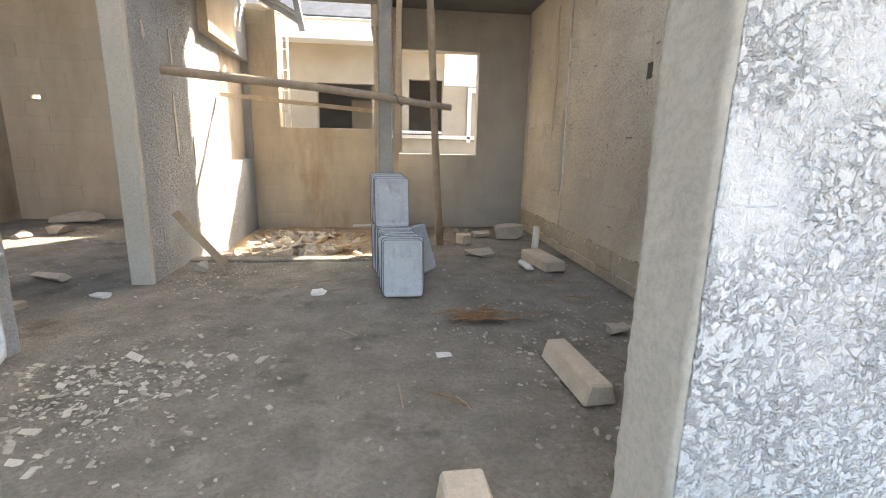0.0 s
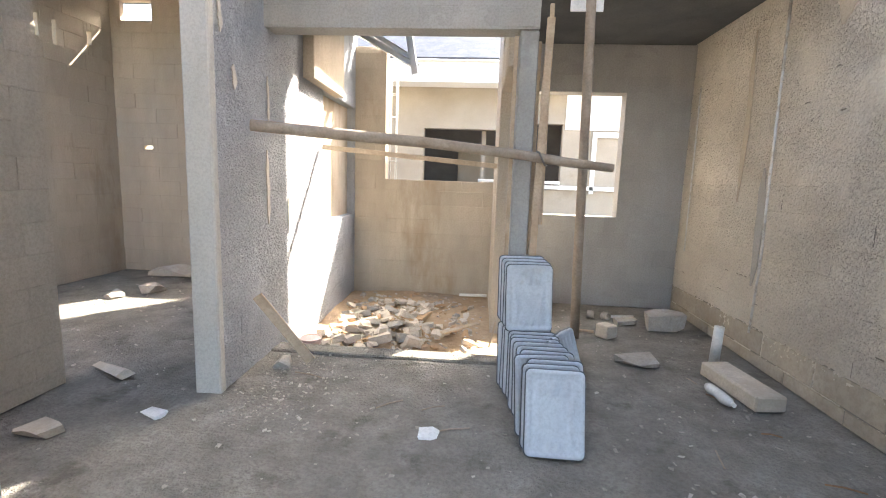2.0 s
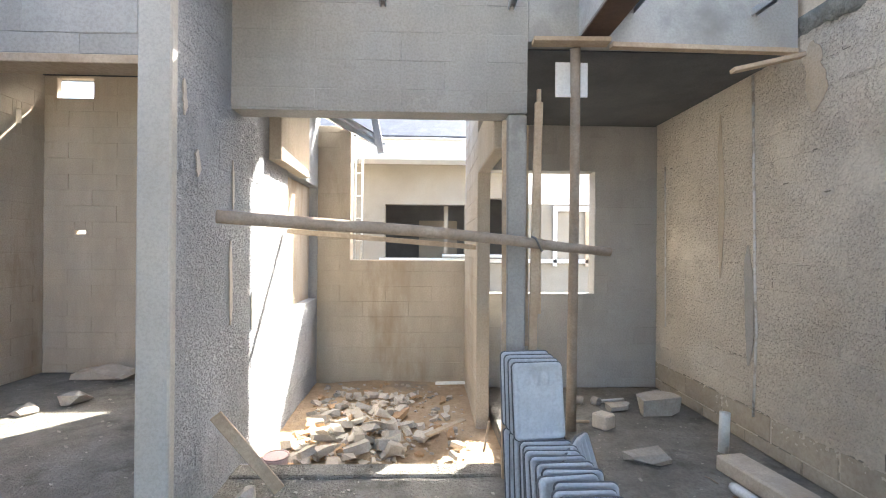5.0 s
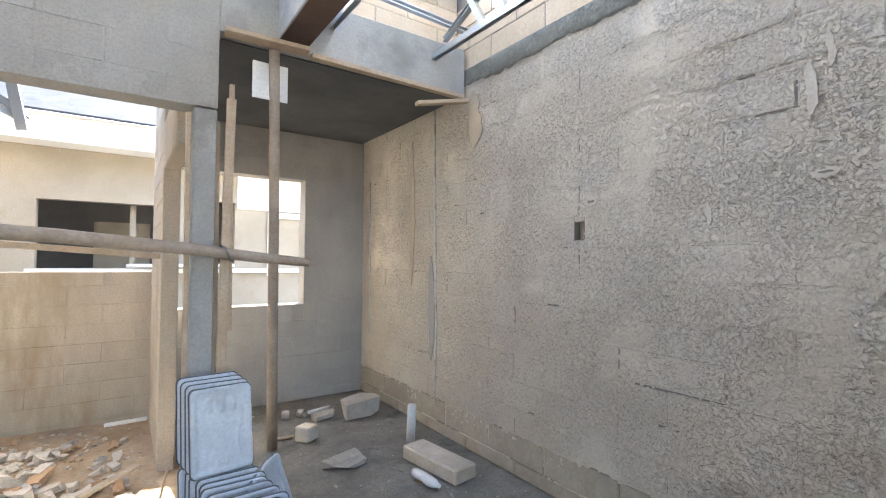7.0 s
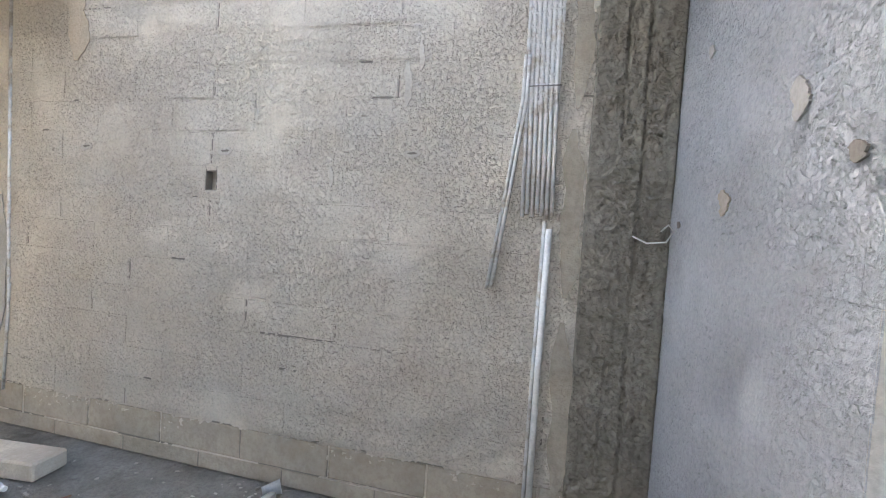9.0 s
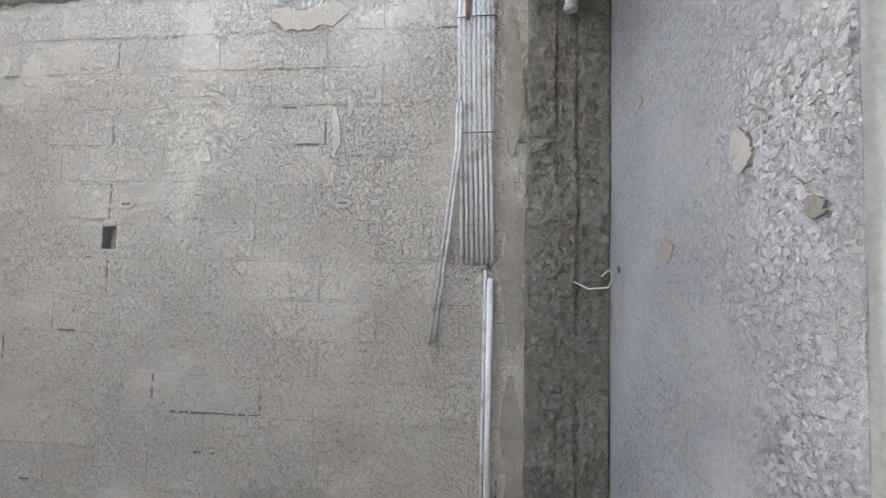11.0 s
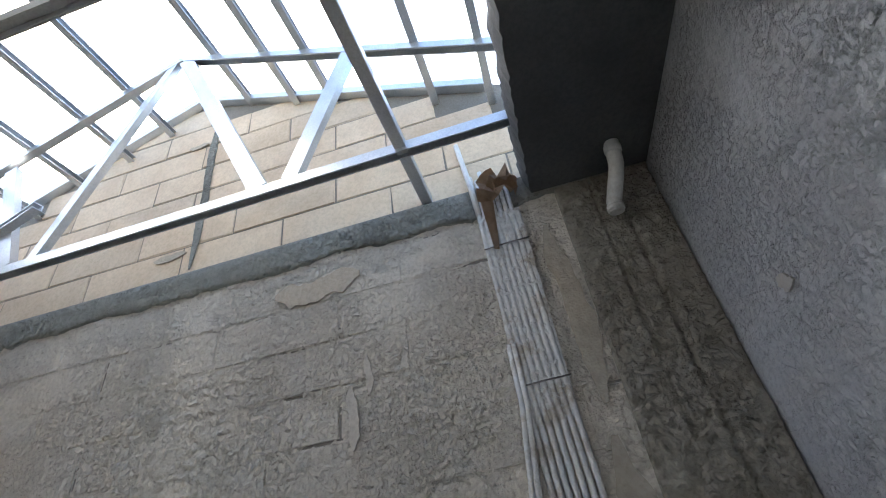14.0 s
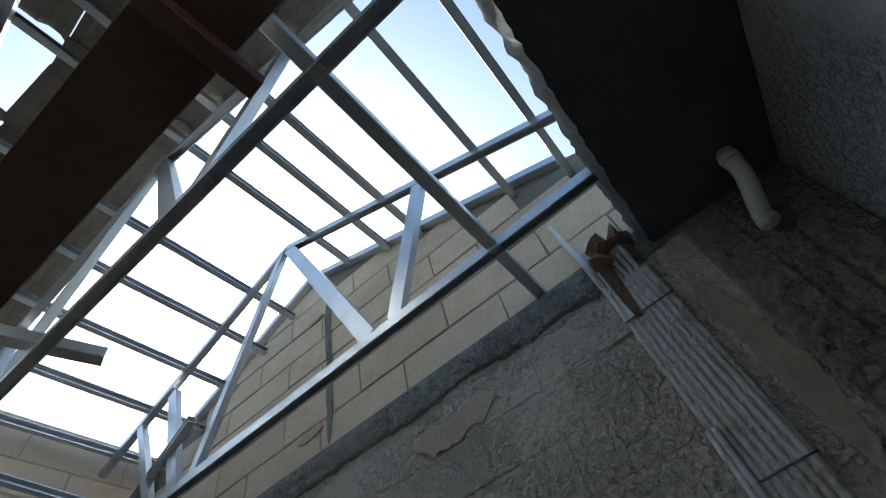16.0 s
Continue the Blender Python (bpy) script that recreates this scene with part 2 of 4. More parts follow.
def lay_blocks():
    for ob, length, z0, z1, thick, openings, material, course, base, shift, size, both, top, gap, foot in BLOCKS:
        count = 0
        for mat, flip in ((material, False), (both, True)):
            if mat is None:
                continue
            n = math.floor((z0 - base) / course + 1e-6)
            while base + n * course < z1 - 0.005:
                za, zb = max(z0, base + n * course), min(z1, base + (n + 1) * course)
                off = (shift + (size / 2 if n % 2 else 0)) % size
                cuts = {0.0, length}
                x = off - size
                while x < length:
                    if 0 < x < length:
                        cuts.add(x)
                    x += size
                for o in openings:
                    if o[2] < zb - 0.01 and o[3] > za + 0.01:
                        cuts |= {o[0], o[1]}
                cuts = sorted(cuts)
                for xa, xb in zip(cuts, cuts[1:]):
                    if xb - xa < 0.02:
                        continue
                    spans = [(za, zb)]
                    for o in openings:
                        if o[0] <= (xa + xb) / 2 <= o[1]:
                            nxt = []
                            for a, z in spans:
                                if o[2] > a:
                                    nxt.append((a, min(z, o[2])))
                                if o[3] < z:
                                    nxt.append((max(a, o[3]), z))
                            spans = nxt
                    for a, z in spans:
                        if z - a < 0.02:
                            continue
                        if top and z > top((xa + xb) / 2):
                            continue
                        g = gap if gap > 0.0025 else gap * (0.25, 1.3, 0.25, 1.3, 0.6)[(count * 3 + n) % 5]
                        use = foot if foot and z < 0.32 else mat
                        skew = (count * 7) % 5
                        b = new("block", block_mesh(xb - xa - 2 * g, z - a - 2 * g, 0.03, use, skew, 0.006 if gap > 0.002 else 0.0035 if gap > 0.001 else 0.0015))
                        b.parent = ob
                        b.matrix_local = (pose(xb - g, thick, a + g, 0, 0, 180) if flip else pose(xa + g, ((count * 37) % 11 - 5) * (0.0003 if gap > 0.001 else 0.0), a + g))
                        count += 1
                n += 1


def tube(points, r, bm=None, sides=10, flat=1.0):
    """A round bar through the points, closed at both ends."""
    bm = bm or bmesh.new()
    pts = [Vector(p) for p in points]
    rings = []
    for i, p in enumerate(pts):
        d = (pts[min(i + 1, len(pts) - 1)] - pts[max(i - 1, 0)]).normalized()
        side = d.cross(Vector((0, 0, 1)) if abs(d.z) < 0.9 else Vector((1, 0, 0))).normalized()
        up = side.cross(d)
        rr = r[i] if isinstance(r, (list, tuple)) else r
        rings.append([bm.verts.new(p + side * rr * math.cos(a) + up * rr * flat * math.sin(a))
                      for a in [2 * math.pi * k / sides for k in range(sides)]])
    for a, b in zip(rings, rings[1:]):
        for k in range(sides):
            f = bm.faces.new((a[k], a[(k + 1) % sides], b[(k + 1) % sides], b[k]))
            f.smooth = True
    bm.faces.new(rings[0])
    bm.faces.new(rings[-1][::-1])
    bmesh.ops.recalc_face_normals(bm, faces=bm.faces)
    return bm


def bar(a, b, w, h, bm=None, up=(0, 0, 1), bevel=0.003, channel=False):
    """A squared bar from a to b, w across and h along up; channel: an open C section."""
    bm = bm or bmesh.new()
    a, b = Vector(a), Vector(b)
    d = (b - a).normalized()
    side = d.cross(Vector(up)).normalized()
    v = side.cross(d)
    m = Matrix((side, d, v)).transposed().to_4x4()
    m.translation = (a + b) / 2
    ln = (b - a).length
    if channel:
        t = 0.006
        prof = [(-w / 2, -h / 2), (w / 2, -h / 2), (w / 2, -h / 2 + t), (-w / 2 + t, -h / 2 + t), (-w / 2 + t, h / 2 - t), (w / 2, h / 2 - t), (w / 2, h / 2), (-w / 2, h / 2)]
        ends = [[bm.verts.new(m @ Vector((x, y, z))) for x, z in prof] for y in (-ln / 2, ln / 2)]
        for i in range(8):
            k = (i + 1) % 8
            bm.faces.new((ends[0][i], ends[0][k], ends[1][k], ends[1][i]))
        bm.faces.new(ends[0][::-1])
        bm.faces.new(ends[1])
        bmesh.ops.recalc_face_normals(bm, faces=bm.faces)
    else:
        made = bmesh.ops.create_cube(bm, size=1, matrix=m @ Matrix.Diagonal((w, ln, h, 1)))
        if bevel:
            bmesh.ops.bevel(bm, geom=list({e for q in made["verts"] for e in q.link_edges}), offset=bevel, segments=1, affect="EDGES")
    return bm


def chunk(rnd, sx, sy, sz, bm=None, at=(0, 0, 0), turn=None, cuts=2):
    """A broken lump: a cube cut by slanting planes and jittered, resting with its lowest point at the given height."""
    bm = bm or bmesh.new()
    tmp = bmesh.new()
    bmesh.ops.create_cube(tmp, size=1)
    for _ in range(cuts):
        n = Vector((rnd.uniform(-1, 1), rnd.uniform(-1, 1), rnd.uniform(-0.6, 1))).normalized()
        geom = tmp.verts[:] + tmp.edges[:] + tmp.faces[:]
        cut = bmesh.ops.bisect_plane(tmp, geom=geom, plane_co=n * rnd.uniform(0.25, 0.45), plane_no=n, clear_outer=True)
        edges = [e for e in cut["geom_cut"] if isinstance(e, bmesh.types.BMEdge)]
        if edges:
            bmesh.ops.contextual_create(tmp, geom=edges)
    m = (turn or Euler((rnd.uniform(-0.4, 0.4), rnd.uniform(-0.4, 0.4), rnd.uniform(0, 6.28)))).to_matrix().to_4x4() @ Matrix.Diagonal((sx, sy, sz, 1))
    for v in tmp.verts:
        v.co = m @ (v.co + Vector((rnd.uniform(-0.06, 0.06), rnd.uniform(-0.06, 0.06), rnd.uniform(-0.06, 0.06))))
    low = min(v.co.z for v in tmp.verts)
    new_v = {v: bm.verts.new(v.co + Vector(at) - Vector((0, 0, low))) for v in tmp.verts}
    for f in tmp.faces:
        bm.faces.new([new_v[v] for v in f.verts])
    tmp.free()
    return bm


def ragged(w, h, rnd, n=64, t=0.002):
    """A thin patch with an uneven outline, in local x and z, proud of y = 0 towards -y."""
    bm = bmesh.new()
    m = max(7, int(n * 0.5 * min(1.0, 0.4 + h / (w + h))))
    sides = []
    m *= 2
    seed = rnd.uniform(0, 50)
    for sgn in (-1, 1):
        for k in range(m + 1):
            u = k / m
            round_off = min(1.0, 0.2 + 4 * min(u, 1 - u))
            wave = 0.8 + 0.4 * noise.noise((u * 4, seed, sgn)) + 0.22 * noise.noise((u * 13, seed, sgn + 5))
            sides.append((sgn, sgn * w / 2 * wave * round_off + 0.12 * w * math.sin(5 * u), (u - 0.5) * h))
    pts = [(x, z) for g, x, z in sides if g < 0] + [(x, z) for g, x, z in sides if g > 0][::-1]
    f = bm.faces.new([bm.verts.new((x, -t, z)) for x, z in pts])
    out = bmesh.ops.extrude_face_region(bm, geom=[f])
    bmesh.ops.translate(bm, verts=[v for v in out["geom"] if isinstance(v, bmesh.types.BMVert)], vec=(0, t + 0.004, 0))
    bmesh.ops.recalc_face_normals(bm, faces=bm.faces)
    return bm


# ---- structure ----
RX, CY, BY, NY, WY = 2.32, 1.75, 5.6, 7.7, 8.45
TOP = 3.11


def uneven(x0, y0, x1, y1, z, step, amp, seed, drop=0.25):
    """A floor slab whose top is slightly uneven."""
    bm = bmesh.new()
    nx, ny = max(2, int((x1 - x0) / step)), max(2, int((y1 - y0) / step))
    grid = [[bm.verts.new((x0 + (x1 - x0) * i / nx, y0 + (y1 - y0) * j / ny,
                           z + amp * (noise.noise((x0 + i * step * 1.3, j * step * 1.3, seed)) + 0.5 * noise.noise((i * step * 5, y0 + j * step * 5, seed)))))
             for j in range(ny + 1)] for i in range(nx + 1)]
    for i in range(nx):
        for j in range(ny):
            bm.faces.new((grid[i][j], grid[i + 1][j], grid[i + 1][j + 1], grid[i][j + 1])).smooth = True
    box_bm(x0, y0, z - drop, x1, y1, z - 0.05, bm=bm)
    return bm


solid("floor", uneven(-7.0, -3.0, 3.2, 5.72, -0.008, 0.07, 0.012, 1), FLOOR, "dusty grey concrete floor strewn with debris", "floor", "structure")
solid("floor_sunk", uneven(-1.95, 5.78, 0.30, 8.7, -0.15, 0.06, 0.035, 2), SAND, "sandy sunken floor under the rubble", "floor", "structure")
solid("floor_niche", uneven(0.30, 5.72, 3.2, 8.7, -0.008, 0.07, 0.012, 3), FLOOR, "dusty concrete floor of the alcove", "floor", "structure")
solid("floor_side", uneven(-7.0, 5.72, -1.95, 9.2, -0.008, 0.1, 0.012, 4), FLOOR, "dusty concrete floor of the side room", "floor", "structure")
solid("ground", uneven(-200, -200, 200, 200, -0.5, 8.0, 0.05, 5), EARTH, "bare sandy ground around the house", "ground", "structure")
solid("kerb", box_bm(-1.72, 5.60, -0.2, 0.2, 5.78, 0.015, 0.012), FLOOR, "rough concrete kerb at the sunken floor", "kerb", "structure")

def coat(name, m, length, z0, z1, step, material, label, cover, thick=0.006, dab=0.004, dab_scale=26.0, holes=(), seed=0.0, grooves=(), joints=None, fade=0.0):
    """A trowelled coat of uneven thickness in local x and z; where it is thin the blocks behind show through."""
    nx, nz = int(length / step), int((z1 - z0) / step)
    verts, faces = [], []
    for i in range(nx + 1):
        for k in range(nz + 1):
            x, z = length * i / nx, z0 + (z1 - z0) * k / nz
            h = thick * (cover + noise.noise((x * 1.7, seed, z * 2.6)) + 0.6 * noise.noise((x * 6, seed + 3, z * 9)))
            d = noise.noise((x * dab_scale, seed + 7, z * dab_scale * 1.6)) + 0.5 * noise.noise((x * dab_scale * 2.1, seed + 9, z * dab_scale * 2.1))
            h += dab * min(1.0, max(0.0, (d - 0.12) * 4.0))
            if fade:
                h -= 0.05 * max(0.0, fade + 0.1 * noise.noise((x * 1.6, 2, 6)) + 0.04 * noise.noise((x * 9, 3, z * 9)) - z)
            if joints:
                course, base, size, first = joints
                row = math.floor((z - base) / course)
                up = min((z - base) % course, course - (z - base) % course)
                lead = (x - first - (size / 2 if row % 2 else 0)) % size
                side = min(lead, size - lead)
                if (up < step * 0.7 and noise.noise((x * 1.9, row * 3.3, 4)) > -0.12) or (side < step * 0.7 and noise.noise((x * 2.3, row * 5.7, 8)) > -0.1):
                    h = -0.003
            for g, wide in grooves:
                off = abs(x - g - 0.012 * noise.noise((z * 1.3, g * 40, 1)) - 0.004 * noise.noise((z * 9, g * 40, 2)))
                if off < wide and noise.noise((z * 2.1, g * 70, 5)) > -0.3:
                    h = min(h, 0.001)
                elif off < wide * 3:
                    h += 0.003
            if i in (0, nx) or k in (0, nz):
                h = -0.004
            verts.append((x, -h, z))
    for i in range(nx):
        for k in range(nz):
            x, z = length * (i + 0.5) / nx, z0 + (z1 - z0) * (k + 0.5) / nz
            if any(o[0] < x < o[1] and o[2] < z < o[3] for o in holes):
                continue
            a = i * (nz + 1) + k
            faces.append((a, a + nz + 1, a + nz + 2, a + 1))
    me = bpy.data.meshes.new(name)
    me.from_pydata(verts, [], faces)
    me.materials.append(material)
    me.polygons.foreach_set("use_smooth", [True] * len(faces))
    ob = tagged(new(name, me), label, "render coat", "", "structure")
    ob.matrix_world = m
    return ob


# long wall with the conduits
LW = 7.9
wall("wall_east", pose(RX, LW, 0, 0, 0, -90), LW - 1.55, 0.0, 3.22, 0.2, openings=[(LW - 4.41, LW - 4.335, 1.755, 1.87)],
     label="long block wall with splattered grey render", core=MORTAR, material=RENDER, shift=LW - 2.873, gap=0.0036, foot=FOOT)
solid("hole_back", box_bm(RX + 0.06, 4.30, 1.66, RX + 0.12, 4.43, 1.91), TAN, "broken back of the socket hole", "wall", "structure")
ring = bmesh.new()
cols = []
for k in range(241):
    y = 1.55 + k * (7.9 - 1.55) / 240
    wob = 0.035 * noise.noise((y * 3, 0, 7)) + 0.02 * noise.noise((y * 14, 3, 7))
    lump = [0.006 * noise.noise((y * 9, q * 0.7, 2)) + 0.004 * noise.noise((y * 30, q * 2.1, 4)) for q in range(6)]
    cols.append([ring.verts.new(p) for p in ((RX + 0.2, y, 3.29), (RX - 0.004, y, 3.292), (RX - 0.014 + lump[1], y, 3.27 + lump[5]), (RX - 0.016 + lump[2], y, 3.22),
                                             (RX - 0.013 + lump[3], y, 3.165), (RX - 0.012 + lump[4], y, TOP + 0.03 + wob), (RX + 0.012, y, TOP + 0.022 + wob))])
for a, b in zip(cols, cols[1:]):
    for i in range(6):
        ring.faces.new((a[i], b[i], b[i + 1], a[i + 1])).smooth = True
solid("ring_beam", ring, MUDBAND, "rough grey mortar band along the wall head", "beam", "structure")


def gable(name, m, length, z0, apex_at, apex_z, slope, thick, label):
    top = lambda x: apex_z - abs(x - apex_at) * slope
    bm = bmesh.new()
    n = 60
    rnd = random.Random(5)
    low, high = [], []
    for k in range(n + 1):
        x = length * k / n
        low.append(x)
        high.append(top(x) + rnd.uniform(-0.02, 0.025))
    fr = [[bm.verts.new((x, y, z)) for x, z in zip(low, high)] for y in (0.006, thick)]
    bt = [[bm.verts.new((x, y, z0)) for x in low] for y in (0.006, thick)]
    for k in range(n):
        bm.faces.new((bt[0][k], bt[0][k + 1], fr[0][k + 1], fr[0][k]))
        bm.faces.new((bt[1][k + 1], bt[1][k], fr[1][k], fr[1][k + 1]))
        bm.faces.new((fr[0][k], fr[0][k + 1], fr[1][k + 1], fr[1][k]))
    for k in (0, n):
        bm.faces.new((bt[0][k], fr[0][k], fr[1][k], bt[1][k]))
    bmesh.ops.recalc_face_normals(bm, faces=bm.faces)
    ob = solid(name, bm, MORTAR, label, "wall", "structure")
    ob.matrix_world = m
    BLOCKS.append((ob, length, z0, apex_z, thick, (), BLOCK, 0.2, z0, 0.2, 0.6, None, lambda x: top(x) - 0.03, 0.003, None))
    return ob


gable("wall_gable", pose(RX + 0.02, 7.9, 0, 0, 0, -90), 6.4, 3.29, 7.9 - 4.2, 4.83, 0.42, 0.2, "cream block gable wall under the roof")
# near wall with the entrance
EW = pose(RX, CY, 0, 0, 0, 181.96)
EL = 1.46
wall("wall_entrance", EW @ pose(-0.2, 0, 0), EL + 0.2, 0.0, 3.165, 0.21, label="rough grey rendered wall beside the entrance",
     core=RENDER_COOL, material=RENDER_COOL, both=RENDER_COOL, shift=0.1, gap=0.0005)
# side wall, two lengths with a doorway between
lw = pose(-1.70, 4.82, 0, 0, 0, 91.5)
# the opening is cut to stand in for the unlit stretch of this wall
wall("wall_west", lw, 3.72, -0.2, 3.6, 0.16, openings=[(2.22, 3.6, 0.95, 2.38)], label="grey rendered wall with a pale column end", core=RENDER_COOL, material=RENDER_COOL, gap=0.0012)
wall("wall_west_near", pose(-1.78, -1.2, 0, 0, 0, 90), 4.68, 0.0, 3.3, 0.16, label="grey rendered wall beside the doorway", core=RENDER_COOL, material=RENDER_COOL, gap=0.0012)
pil = solid("pillar", box_bm(0.0, -0.006, -0.05, 0.07, 0.17, 3.3, 0.01), PLASTER, "pale smooth plastered wall end", "pillar", "structure")
pil.matrix_world = lw @ pose(-0.012, 0, 0)
ledge = solid("ledge_beam", box_bm(1.6, -0.11, 2.36, 2.65, 0.0, 3.2, 0.008), TAN, "cast ledge along the side wall", "beam", "structure")
ledge.matrix_world = lw
# added backing that stops sun leaking into the side room
solid("niche_back", box_bm(-1.98, 6.6, -0.1, -1.9, 8.34, 3.3), TAN, "tan backing wall added behind the side opening against stray sun", "wall", "structure")
wall("header_west", pose(-2.78, 4.83, 0, 0, 0, 0), 0.92, 2.6, 3.7, 0.16, label="blockwork header over the side doorway", core=CONCRETE, material=SMOOTH, gap=0.0012)
solid("door_lintel", box_bm(-2.78, 4.82, 2.55, -1.87, 5.0, 2.597, 0.004), WOOD, "timber board under the doorway header", "lintel", "structure")
wall("wall_corridor", pose(-2.79, 1.0, 0, 0, 0, 90), 3.80, 0.0, 3.5, 0.16, label="tan block wall in the side passage", core=TAN, material=TAN, gap=0.002)
wall("wall_side_back", pose(-7.0, 8.35, 0, 0, 0, 0), 5.1, 0.0, 3.75, 0.08, openings=[(2.18, 2.32, 1.75, 1.80), (1.95, 2.4, 3.47, 3.72), (3.95, 4.85, 1.2, 2.95)],
     label="tan block back wall of the side room", core=TAN, material=TAN, gap=0.002)
# slots showing bright sky are cut in place of sun streaks
wall("wall_side_left", pose(-5.2, 1.0, 0, 0, 0, 90), 7.35, 0.0, 3.75, 0.06, openings=[(6.02, 6.09, 2.5, 2.72), (6.2, 6.27, 2.95, 3.2), (6.45, 6.5, 2.9, 3.2), (6.95, 7.02, 3.05, 3.22)],
     label="tan block wall of the side room", core=TAN, material=TAN, gap=0.002)
# sunken room
wall("wall_rear", pose(-2.1, WY, 0, 0, 0, 0), 2.25, -0.2, 3.2, 0.2, openings=[(0.73, 2.25, 1.45, 3.2)], label="tan block wall with a window opening", core=TAN, material=TAN, gap=0.0015)
# real wall, its top added up to 5 m to block sun
wall("wall_divider", pose(0.13, 8.45, 0, 0, 0, 270), 1.55, -0.2, 5.0, 0.12, label="thin block dividing wall", core=TAN, material=TAN)
solid("divider_end", box_bm(0.128, 6.885, -0.05, 0.255, 6.898, 3.55, 0.004), TAN, "block end of the dividing wall", "wall", "structure")
solid("door_head", box_bm(0.13, 5.8, 2.35, 0.25, 6.9, 2.75, 0.01), TAN, "block lintel over the small doorway", "lintel", "structure")
# alcove
wall("wall_alcove", pose(0.25, NY, 0, 0, 0, 0), 2.2, 0.0, 3.06, 0.2, openings=[(0.05, 1.34, 1.09, 2.52)], label="grey block wall with a window opening",
     core=SMOOTH, material=SMOOTH, gap=0.0012)
solid("column", box_bm(0.205, BY + 0.004, -0.1, 0.34, BY + 0.2, 2.55, 0.008), CONCRETE, "grey cast concrete column", "column", "structure")
wall("wall_over_opening", pose(-1.75, BY, 0, 0, 0, 0), 2.09, 2.57, 3.42, 0.2, label="grey rendered blockwork over the wide opening", core=SMOOTH, material=SMOOTH, gap=0.0015)
solid("beam_soffit", box_bm(-1.72, BY + 0.004, 2.555, 0.2, BY + 0.196, 2.568, 0.002), SMOOTH, "grey rendered underside of the wide opening's head", "lintel", "structure")
solid("slab_alcove", box_bm(0.34, BY, 3.06, RX - 0.02, NY + 0.2, 3.46, 0.008), CONCRETE, "concrete slab and edge beam over the alcove", "slab", "structure")
# thin dark sheet that paints the shade under the pale slab
solid("alcove_soffit", box_bm(0.36, BY + 0.1, 3.048, RX - 0.03, NY - 0.004, 3.056), DARKSLAB, "stained alcove slab underside, shade put into its dark colour", "ceiling", "structure")
slabc = bmesh.new()
rnd = random.Random(11)
prev = None
front, n = [], 160
for k in range(n + 1):
    x = -1.55 + (RX - 0.02 + 1.55) * k / n
    yb, yt = 2.25 + rnd.uniform(-0.005, 0.004) + 0.01 * noise.noise((x * 5, 0, 3)), 2.265 + rnd.uniform(-0.01, 0.01)
    front.append([slabc.verts.new(p) for p in ((x, -0.6, 3.17), (x, yb, 3.17), (x, (yb + yt) / 2 + 0.008, 3.25), (x, yt, 3.36), (x, -0.6, 3.36))])
for a, b in zip(front, front[1:]):
    for i in range(5):
        slabc.faces.new((a[i], b[i], b[(i + 1) % 5], a[(i + 1) % 5]))
bmesh.ops.recalc_face_normals(slabc, faces=slabc.faces)
solid("slab_entrance", slabc, DARKSLAB, "stained concrete slab by the entrance, shade put into its dark colour", "slab", "structure")
solid("beam", box_bm(0.70, 2.25, 3.1, 0.90, BY, 3.45, 0.008), CONCRETE, "long cast concrete beam across the room", "beam", "structure")
solid("beam_board", box_bm(0.703, 2.28, 3.085, 0.897, BY - 0.005, 3.096, 0.002), FORM, "brown formwork board under the beam", "board", "structure")
wall("wall_upper", pose(0.9, BY + 0.15, 0, 0, 0, 0), 1.42, 3.46, 4.12, 0.15, label="cream block upper wall", material=BLOCK, core=TAN, base=3.46)
gable("wall_gable_west", pose(-1.76, 1.6, 0, 0, 0, 90), 4.1, 3.62, 2.6, 4.2, 0.25, 0.16, "cream block gable on the far side")
# uneven coats of render over the blockwork
coat("render_coat", pose(RX, 7.69, 0, 0, 0, -90), 7.69 - 2.13, 0.10, 3.15, 0.010, RENDER, "splattered grey render coat on the long wall", -0.55, 0.007, 0.008, 26.0, holes=[(7.69 - 4.425, 7.69 - 4.325, 1.745, 1.88)], joints=(0.2, 0.109, 0.6, LW - 2.873 - 0.21), fade=0.34)
# real mortar coat whose dark tone also carries the corner's shade
coat("corner_mortar", pose(RX - 0.006, 2.15, 0, 0, 0, -90), 0.40, 0.1, 3.17, 0.008, MUDDARK, "brown-grey mortar beside the conduits, corner shade put into its colour", 0.8, 0.010, 0.010, 16.0, seed=4.0, grooves=((0.15, 0.007), (0.25, 0.011)))
coat("render_coat_entrance", EW, EL - 0.002, 0.02, 3.165, 0.007, RENDER_COOL, "rough cool grey render coat beside the entrance", -0.05, 0.006, 0.0035, 40.0, seed=2.0)
coat("render_coat_outside", EW @ pose(EL - 0.002, 0.21, 0, 0, 0, 180), EL + 0.19, 0.02, 3.165, 0.009, RENDER_COOL, "rough cool grey render coat on the outer entrance wall", -0.05, 0.006, 0.0035, 38.0, seed=12.0)
coat("jamb_plaster", EW @ pose(EL, 0, 0, 0, 0, 90), 0.21, 0.02, 3.165, 0.012, PLASTER, "smooth pale plaster on the entrance jamb", 1.3, 0.006, 0.003, 16.0, seed=15.0)
coat("render_coat_west", lw, 2.2, 0.02, 3.3, 0.012, RENDER_COOL, "rough grey render coat on the side wall", -0.35, 0.007, 0.005, 18.0, seed=5.0)
coat("render_coat_head", pose(-1.75, BY, 0, 0, 0, 0), 2.09, 2.56, 3.41, 0.016, SMOOTH, "trowelled grey coat over the wide opening", -0.45, 0.007, 0.002, 14.0, seed=6.0)
